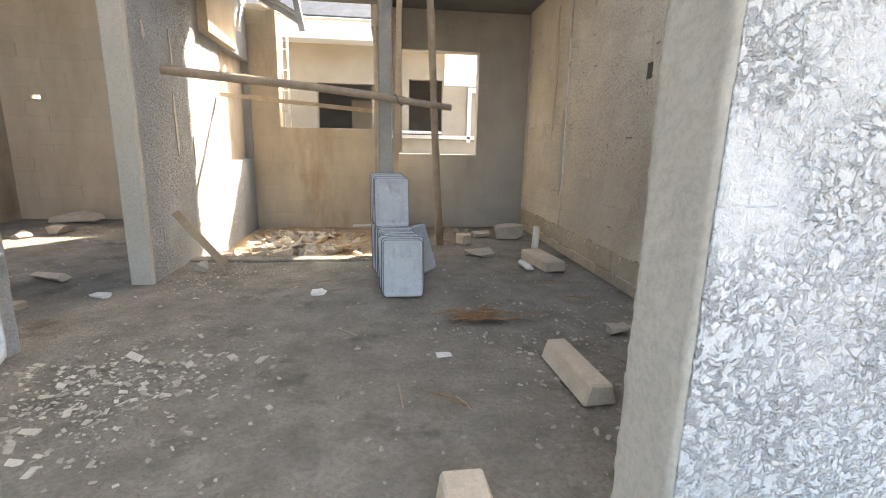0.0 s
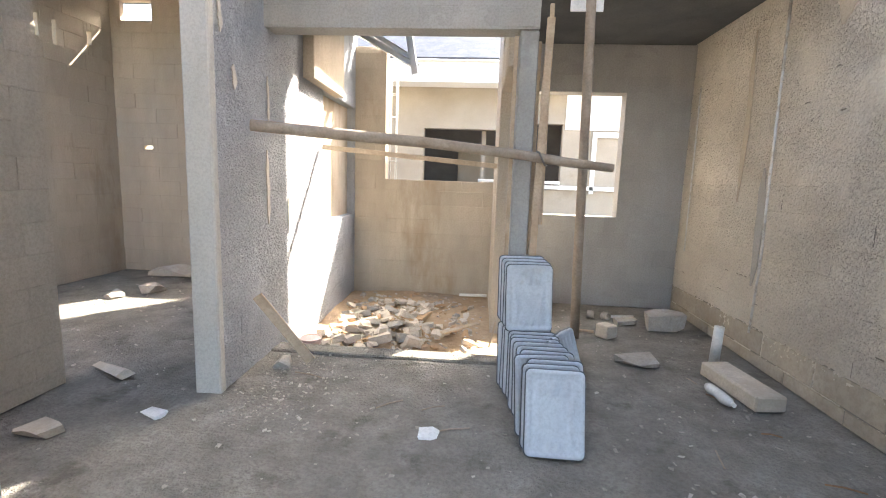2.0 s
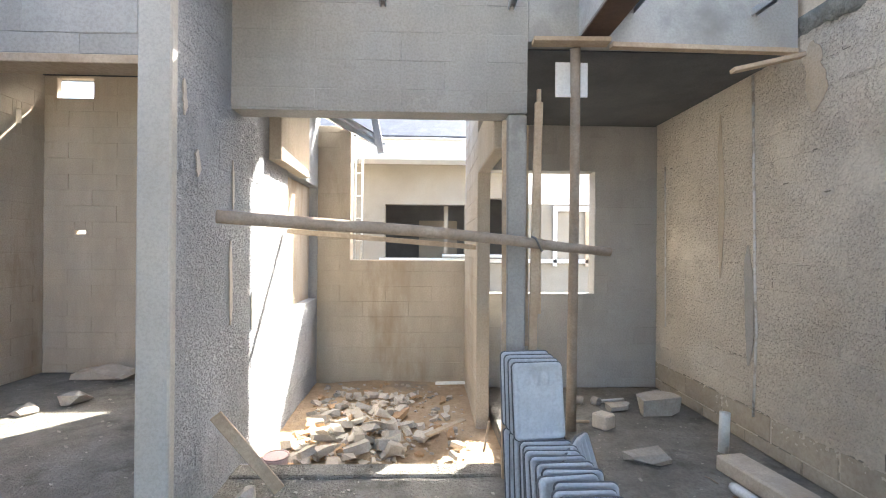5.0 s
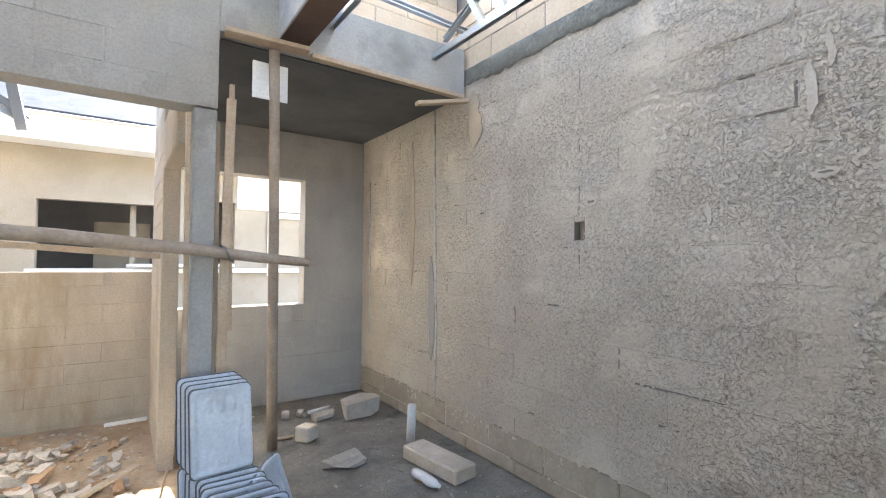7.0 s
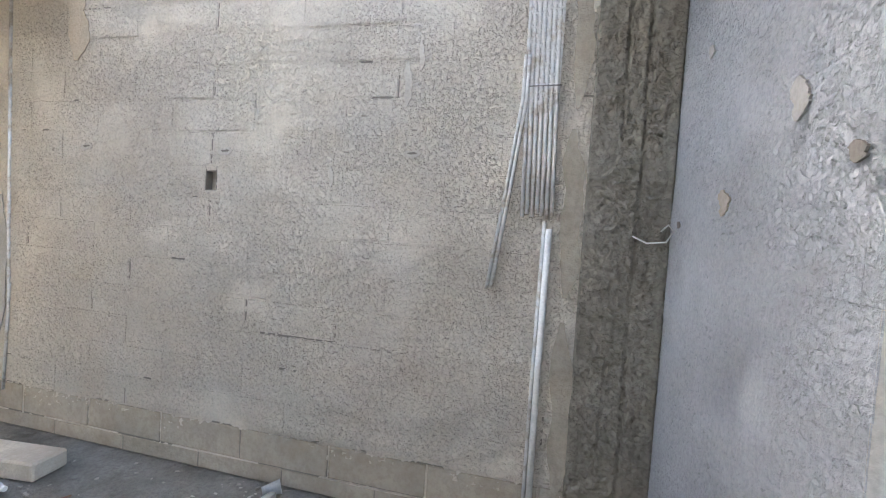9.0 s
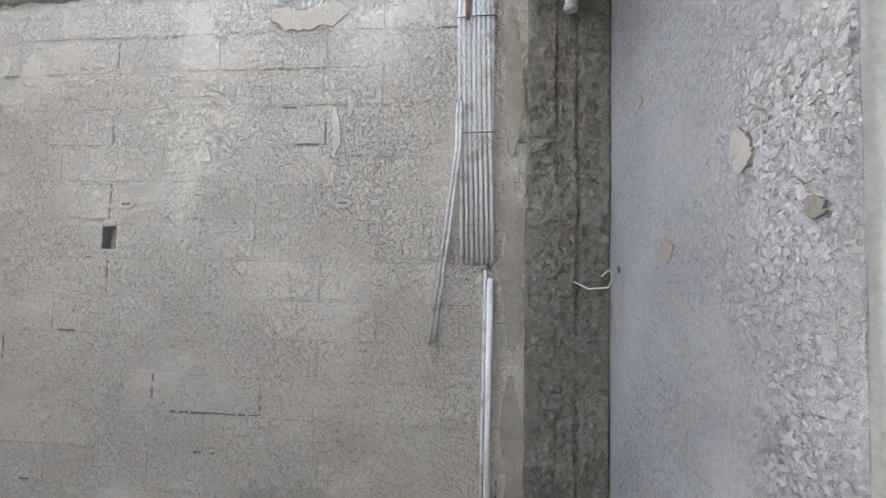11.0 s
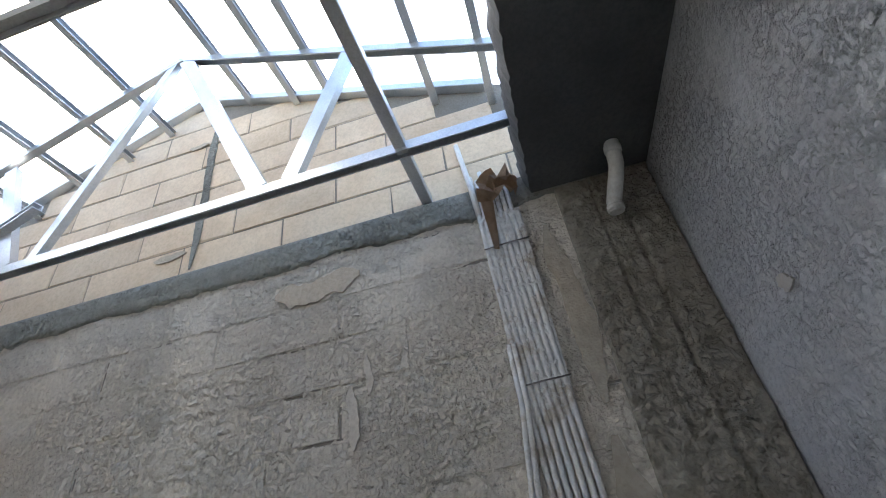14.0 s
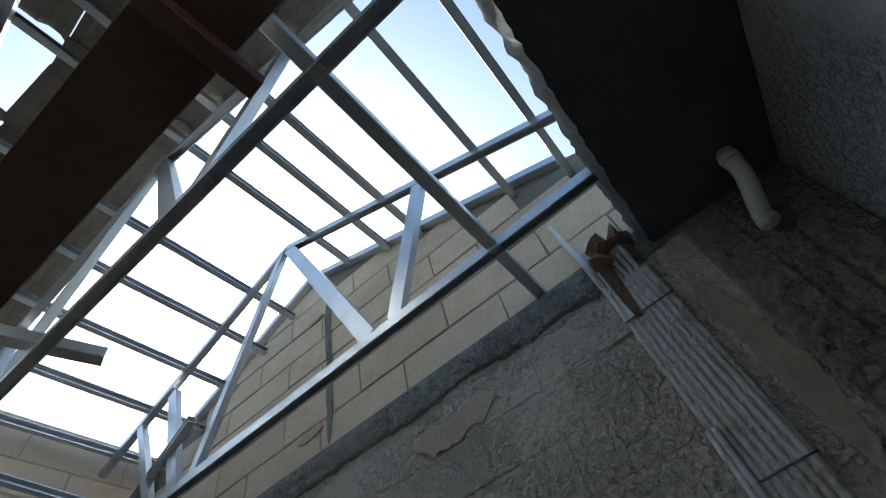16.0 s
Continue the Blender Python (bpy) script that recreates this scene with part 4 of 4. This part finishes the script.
def lying_block(name, at, size, turn, mat, label, taper=0.0):
    bm = box_bm(-size[0] / 2, -size[1] / 2, 0, size[0] / 2, size[1] / 2, size[2], 0.012)
    for v in bm.verts:
        v.co += Vector([0.006 * noise.noise((v.co.x * 9 + k, v.co.y * 9, v.co.z * 9)) for k in (1, 5, 9)])
        if taper and v.co.z > size[2] / 2:
            v.co.x *= 1 - taper
    ob = solid(name, bm, mat, label, "block")
    ob.matrix_world = pose(*at, 0, 0, turn)


lying_block("concrete_block", (1.30, 2.95, -0.005), (0.17, 0.56, 0.115), 3, PALE, "long pale concrete block lying on the floor", 0.3)
lying_block("concrete_block", (0.565, 2.06, -0.005), (0.18, 0.2, 0.11), 4, PALE, "short pale block lying by the entrance", 0.15)
lying_block("aerated_block", (1.92, 5.40, -0.005), (0.22, 0.63, 0.11), 7, PALE, "tan aerated block lying by the wall", 0.0)
lying_block("broken_block", (1.25, 6.50, -0.005), (0.16, 0.15, 0.13), 35, PALE, "broken tan block piece in the alcove", 0.1)
rnd = random.Random(17)
for at, sz, mat, label in (((1.92, 6.86, -0.01), (0.36, 0.22, 0.17), STONE, "large grey stone in the alcove corner"),
                           ((1.58, 6.95, -0.01), (0.22, 0.12, 0.06), STONE, "flat grey stone in the alcove"),
                           ((1.33, 5.82, -0.01), (0.3, 0.16, 0.07), STONE, "dusty grey lump on the alcove floor"),
                           ((-1.5, 5.32, -0.01), (0.12, 0.1, 0.07), STONE, "small stone by the leaning plank"),
                           ((-0.267, 4.49, -0.01), (0.11, 0.09, 0.03), WHITE, "white plaster flake on the floor"),
                           ((-1.93, 4.49, -0.01), (0.14, 0.08, 0.03), WHITE, "white plaster flake in the doorway"),
                           ((-2.42, 4.22, -0.01), (0.28, 0.16, 0.05), PALE, "pale broken piece in the doorway"),
                           ((-2.62, 4.98, -0.01), (0.36, 0.12, 0.06), PALE, "flat pale broken piece in the doorway"),
                           ((1.85, 3.55, -0.01), (0.14, 0.1, 0.05), STONE, "grey stone on the floor"),
                           ((0.63, 3.27, -0.01), (0.08, 0.06, 0.02), WHITE, "white chip on the floor"),
                           ((-2.6, 7.3, -0.01), (0.5, 0.2, 0.12), PALE, "broken block in the side room"),
                           ((-4.3, 8.1, -0.01), (0.7, 0.2, 0.14), PALE, "block lying along the side room wall"),
                           ((-3.9, 7.2, -0.01), (0.25, 0.2, 0.1), STONE, "stone in the side room"),
                           ((-4.2, 6.9, -0.01), (0.2, 0.15, 0.08), STONE, "stone in the side room"),
                           ((2.12, 3.75, -0.01), (0.1, 0.08, 0.06), STONE, "grey stone near the long wall")):
    solid("broken_stone", chunk(rnd, *sz, at=at, turn=Euler((0.06, -0.05, rnd.uniform(-0.5, 0.5))), cuts=3), mat, label, "stone")


def cup(at, tilt, turn):
    t = thing("plastic_cup", "crushed white plastic cup on the floor", "cup", group="cups")
    bm = bmesh.new()
    rings = [[bm.verts.new((r * math.cos(a) * (1 + 0.08 * math.sin(3 * a)), r * math.sin(a), z)) for a in [2 * math.pi * k / 16 for k in range(16)]] for r, z in ((0.028, 0), (0.034, 0.05), (0.04, 0.1))]
    for a, b in zip(rings, rings[1:]):
        for k in range(16):
            bm.faces.new((a[k], a[(k + 1) % 16], b[(k + 1) % 16], b[k])).smooth = True
    bm.faces.new(rings[0][::-1])
    bmesh.ops.solidify(bm, geom=bm.faces[:], thickness=0.002)
    part("body", bm, CLEAR, t)
    part("lip", tube([(0.04 * math.cos(a), 0.04 * math.sin(a), 0.1) for a in [2 * math.pi * k / 16 for k in range(17)]], 0.003, sides=6), CLEAR, t)
    t.matrix_world = pose(*at, tilt, 0, turn)


cup((2.18, 3.80, 0.035), 80, 40)
cup((1.93, 3.33, 0.035), 86, 10)
bottle = thing("plastic_bottle", "crumpled clear plastic bottle on the floor", "bottle", (1.70, 5.22, 0.036))
part("body", tube([(-0.02, 0.15, 0), (-0.015, 0.11, 0), (-0.005, 0.03, 0.002), (0.0, -0.05, -0.002), (0.01, -0.10, 0), (0.014, -0.125, 0)], [0.028, 0.038, 0.034, 0.038, 0.03, 0.014], sides=14), CLEAR, bottle)
part("cap", tube([(0.014, -0.124, 0), (0.017, -0.145, 0)], 0.015, sides=12), WHITE, bottle)
solid("stub_pipe", tube([(2.02, 5.985, -0.01), (2.035, 5.99, 0.31)], 0.04, sides=16), PVC, "short white drain pipe standing by the wall", "pipe")
for at, turn in (((1.42, 7.08, 0.035), 30), ((1.28, 7.14, 0.035), 70)):
    ring_bm = bmesh.new()
    rs = [[ring_bm.verts.new((r * math.cos(a), y, r * math.sin(a))) for a in [2 * math.pi * k / 18 for k in range(18)]] for r, y in ((0.044, 0), (0.044, 0.07), (0.036, 0.07), (0.036, 0))]
    for i in range(4):
        for k in range(18):
            ring_bm.faces.new((rs[i][k], rs[i][(k + 1) % 18], rs[(i + 1) % 4][(k + 1) % 18], rs[(i + 1) % 4][k]))
    bmesh.ops.recalc_face_normals(ring_bm, faces=ring_bm.faces)
    solid("pipe_offcut", ring_bm, STONE, "grey pipe offcut lying in the alcove", "pipe").matrix_world = pose(*at, 0, 0, turn)
solid("stick", tube([(1.46, 7.12, 0.03), (1.72, 7.18, 0.03)], 0.018, sides=8), PVC, "pale pipe offcut by the alcove wall", "pipe")
solid("stick", tube([(0.98, 6.62, 0.012), (1.15, 6.59, 0.014)], 0.014, sides=8), WOOD, "short stick on the alcove floor", "stick")
BUCKET = surface("pinkish plastic", (0.62, 0.45, 0.42), (0.70, 0.53, 0.50), rough=0.5, bump=0.05)
bk = thing("plastic_tub", "dusty pink plastic tub at the kerb", "tub", (-1.5, 5.93, -0.13))
part("body", tube([(0, 0, 0), (0, 0, 0.14)], [0.075, 0.095], sides=20), BUCKET, bk)
part("lip", tube([(0.095 * math.cos(a), 0.095 * math.sin(a), 0.14) for a in [2 * math.pi * k / 20 for k in range(21)]], 0.007, sides=6), BUCKET, bk)
solid("offcut", bar((0.10, 6.0, 0.0), (0.155, 6.1, 0.2), 0.05, 0.015, up=(1, 0, 0)), WOOD, "pointed timber offcut standing by the column", "timber")
heap = bmesh.new()
rnd = random.Random(31)
for _ in range(26):
    a = rnd.gauss(0.1, 0.35)
    c = Vector((0.93 + rnd.gauss(0, 0.13), 3.86 + rnd.gauss(0, 0.05), rnd.uniform(0.004, 0.035)))
    ln = rnd.uniform(0.06, 0.2)
    d = Vector((math.cos(a), math.sin(a), 0)) * ln
    bend = Vector((rnd.uniform(-0.02, 0.02), rnd.uniform(-0.03, 0.03), rnd.uniform(0, 0.03)))
    tube([c - d, c + bend, c + d + Vector((0, 0, rnd.uniform(-0.003, 0.01)))], [0.004, rnd.uniform(0.008, 0.022), 0.003], bm=heap, sides=5, flat=0.35)
solid("dry_leaves", heap, STRAW, "heap of dry brown leaf sheaths on the floor", "leaves", "stuff")

# rubble of the sunken room
rnd = random.Random(77)
RUB = [PALE, CLAY, STONE, WHITE]
big = bmesh.new(), bmesh.new(), bmesh.new()
names = ("pale broken block rubble on the sunken floor", "reddish clay rubble on the sunken floor", "grey stone rubble on the sunken floor")
for k in range(1000):
    x, y = rnd.uniform(-1.6, 0.08), 5.85 + 2.5 * rnd.random() ** 0.8
    if x > -0.5 + 0.3 * math.sin(y * 5) and rnd.random() < 0.55:
        continue
    pile = max(0.0, 1 - ((x + 0.85) / 1.0) ** 2) * max(0.0, 1 - ((y - 6.6) / 1.5) ** 2)
    s = rnd.choice((0.015, 0.02, 0.025, 0.03, 0.035, 0.05, 0.085)) * (0.6 + 0.8 * pile * (1.2 if x < -0.6 else 0.7))
    z = -0.17 + 0.06 * pile * rnd.random()
    chunk(rnd, s * rnd.uniform(0.8, 1.7), s * rnd.uniform(0.7, 1.2), s * rnd.uniform(0.35, 0.7), bm=big[k % 3 if rnd.random() < 0.6 else 0], at=(x, y, z), cuts=2)
for bm, mat, lab in zip(big, RUB, names):
    solid("rubble", bm, mat, lab, "rubble", "stuff")
for k in range(16):
    x, y = rnd.uniform(-1.5, -0.1), rnd.uniform(5.95, 7.9)
    s = rnd.uniform(0.05, 0.11)
    solid("broken_block", chunk(rnd, s * 1.4, s * 0.8, s * 0.5, at=(x, y, -0.14), cuts=3), rnd.choice((PALE, CLAY, PALE, STONE)), "broken block piece lying in the rubble", "block", group="rubble blocks")
solid("rubble_board", bar((-0.35, 6.4, -0.03), (0.0, 6.75, -0.02), 0.06, 0.02), WOOD, "timber offcut lying on the rubble", "timber")
solid("rubble_board", bar((-0.25, 7.95, -0.02), (0.1, 7.9, 0.0), 0.04, 0.03), PVC, "pale offcut lying at the rear wall", "board")

# grit and chips over the floors
rnd = random.Random(99)
grit = bmesh.new(), bmesh.new()
for k in range(2600):
    w = rnd.random()
    if w < 0.32:
        x, y = rnd.gauss(-1.15, 0.33), rnd.gauss(2.95, 0.3)
    elif w < 0.5:
        x, y = rnd.uniform(0.9, 2.3), rnd.uniform(2.0, 4.2)
    elif w < 0.62:
        x, y = rnd.gauss(-1.3, 0.25), rnd.uniform(4.4, 5.6)
    elif w < 0.72:
        x, y = rnd.uniform(-5.0, -1.8), rnd.uniform(4.0, 8.2)
    else:
        x, y = rnd.uniform(-1.5, 2.25), rnd.uniform(2.0, 7.5)
    if y > 5.6 and -1.9 < x < 0.3 or -1.9 < x < -1.68:
        continue
    s = rnd.choice((0.005, 0.007, 0.009, 0.012, 0.018)) * (1.6 if w < 0.32 and rnd.random() < 0.35 else 1.0)
    if w < 0.32 and rnd.random() < 0.15:
        s *= 1.5
    near = w < 0.32
    chunk(rnd, s * rnd.uniform(0.9, 2.0), s, s * (rnd.uniform(0.12, 0.25) if near else rnd.uniform(0.2, 0.55)), bm=grit[0 if rnd.random() < (0.5 if near else 0.2) else 1], at=(x, y, -0.008), cuts=1)
solid("plaster_chips", grit[0], LIME, "pale plaster chips scattered over the floor", "debris", "stuff")
solid("grit", grit[1], STONE, "grey grit and small stones over the floor", "debris", "stuff")
for k in range(22):
    x, y, a = rnd.uniform(-1.3, 1.9), rnd.uniform(2.2, 6.8), rnd.uniform(0, 3.1)
    if y > 5.5 and x < 0.4:
        continue
    ln = rnd.uniform(0.05, 0.13)
    solid("twig", tube([(x - ln * math.cos(a), y - ln * math.sin(a), 0.004), (x, y + 0.01, 0.006), (x + ln * math.cos(a), y + ln * math.sin(a), 0.004)], 0.005, sides=5),
          rnd.choice((POLE, STRAW)), "thin dry twig on the floor", "twig", group="twigs")

# ---- steel in the sunken room and the view outside ----
cage = thing("rebar_cage", "thin steel bars standing in the window reveal", "rebar", (-1.33, 8.5, 1.45))
for dx, dy in ((0, 0), (0.09, 0), (0, 0.1), (0.09, 0.1)):
    part("bar", tube([(dx, dy, -0.02), (dx + 0.005, dy, 1.45)], 0.007, sides=6), PVC, cage)
for z in (0.25, 0.55, 0.85, 1.15):
    part("link", tube([(0, 0, z), (0.09, 0, z), (0.09, 0.1, z), (0, 0.1, z), (0, 0, z)], 0.005, sides=5), PVC, cage)
solid("steel_rafter", bar((-1.95, 8.3, 3.45), (-0.95, 8.5, 2.95), 0.06, 0.08, channel=True), STEEL, "galvanised rafter end over the rear wall", "rafter")
solid("steel_rafter", bar((-1.75, 8.35, 3.45), (-1.0, 8.5, 3.05), 0.05, 0.06, channel=True), STEEL, "galvanised rafter end over the rear wall", "rafter")
solid("steel_rafter", bar((-1.12, 8.4, 3.6), (-0.98, 8.45, 2.85), 0.09, 0.07, up=(0, 1, 0)), STEEL, "galvanised upright over the rear wall", "rafter")

house = thing("neighbour_house", "plastered neighbouring house with a dark tiled roof", "house", (0, 10.9, 0))
TANPL = surface("beige plaster", (0.28, 0.25, 0.205), (0.36, 0.325, 0.27), bump=0.1, scale=1.5, stain=(0.24, 0.21, 0.165), stain_from=0.62)
# dark base colour paints the shade inside the neighbour's rooms
ROOM_DIM = surface("interior plaster with room shade", (0.13, 0.13, 0.135), (0.18, 0.18, 0.185), bump=0.05)
for x0, x1, z0, z1 in ((-6, -1.15, -0.5, 3.3), (-1.15, 0.32, -0.5, 1.44), (-1.15, 0.32, 2.42, 3.3), (0.32, 0.72, -0.5, 3.3), (0.72, 1.42, -0.5, 1.35), (0.72, 1.42, 2.55, 3.3), (1.42, 7, -0.5, 3.3)):
    part("wall", box_bm(x0, 0, z0, x1, 0.2, z1), TANPL, house)
part("back_wall", box_bm(-6, 2.0, -0.5, 7, 2.1, 3.3), ROOM_DIM, house, "back wall, dimness of the room put into its dark colour")
part("floor", box_bm(-6, 0.2, 0.3, 7, 2.0, 0.4), TANPL, house)
part("ceiling", box_bm(-6, 0.0, 3.3, 7, 2.0, 3.4), TANPL, house)
part("inner_wall", box_bm(-0.55, 1.2, 0.4, 0.25, 1.4, 2.2), TANPL, house)
part("inner_post", box_bm(-0.06, 0.25, 1.44, 0.02, 0.33, 2.42), TANPL, house)
part("plaster_panel", box_bm(1.45, -0.03, 2.45, 3.1, -0.004, 3.2, 0.004), WHITE, house, "white plastered panel")
wf = part("window_frame", box_bm(1.95, -0.06, 2.32, 3.0, -0.035, 2.42, 0.004), PVC, house)
part("window_frame", box_bm(1.95, -0.06, 1.3, 2.03, -0.035, 2.32, 0.004), PVC, house)
part("window_frame", box_bm(2.55, -0.06, 1.3, 2.62, -0.035, 2.32, 0.004), WOOD, house)
part("sill", box_bm(-1.25, -0.06, 1.36, 3.1, -0.004, 1.435, 0.006), WHITE, house)
part("fascia", box_bm(-6, -0.62, 3.13, 7, -0.58, 3.5, 0.004), WHITE, house, "bright white fascia board")
part("soffit", box_bm(-6, -0.58, 3.16, 7, 0.0, 3.18), WHITE, house)
roof = part("roof", bar((-6.1, 1.107, 4.594), (7.1, 1.107, 4.594), 4.1, 0.04, up=(0, -0.6, 1), bevel=0), ROOF, house, "dark tiled roof")
rise = Vector((0, 1, 0.6)).normalized()
for k in range(13):
    c = Vector((0.5, -0.66, 3.55)) + rise * (0.2 * k)
    part("tile_course", bar(c - Vector((6.6, 0, 0)), c + Vector((6.6, 0, 0)), 0.21, 0.035, up=(0, -0.72, 1)), ROOF, roof)
tank = thing("pipe_stack", "pale plastic pipes lying on the window sill", "pipe", (0, 10.72, 1.45))
for k in range(3):
    part("pipe", tube([(-0.1 + 0.05 * k, 0.03 * k, 0.03), (1.2 + 0.1 * k, 0.03 * k, 0.035)], 0.03, sides=10), PVC, tank)

lay_blocks()
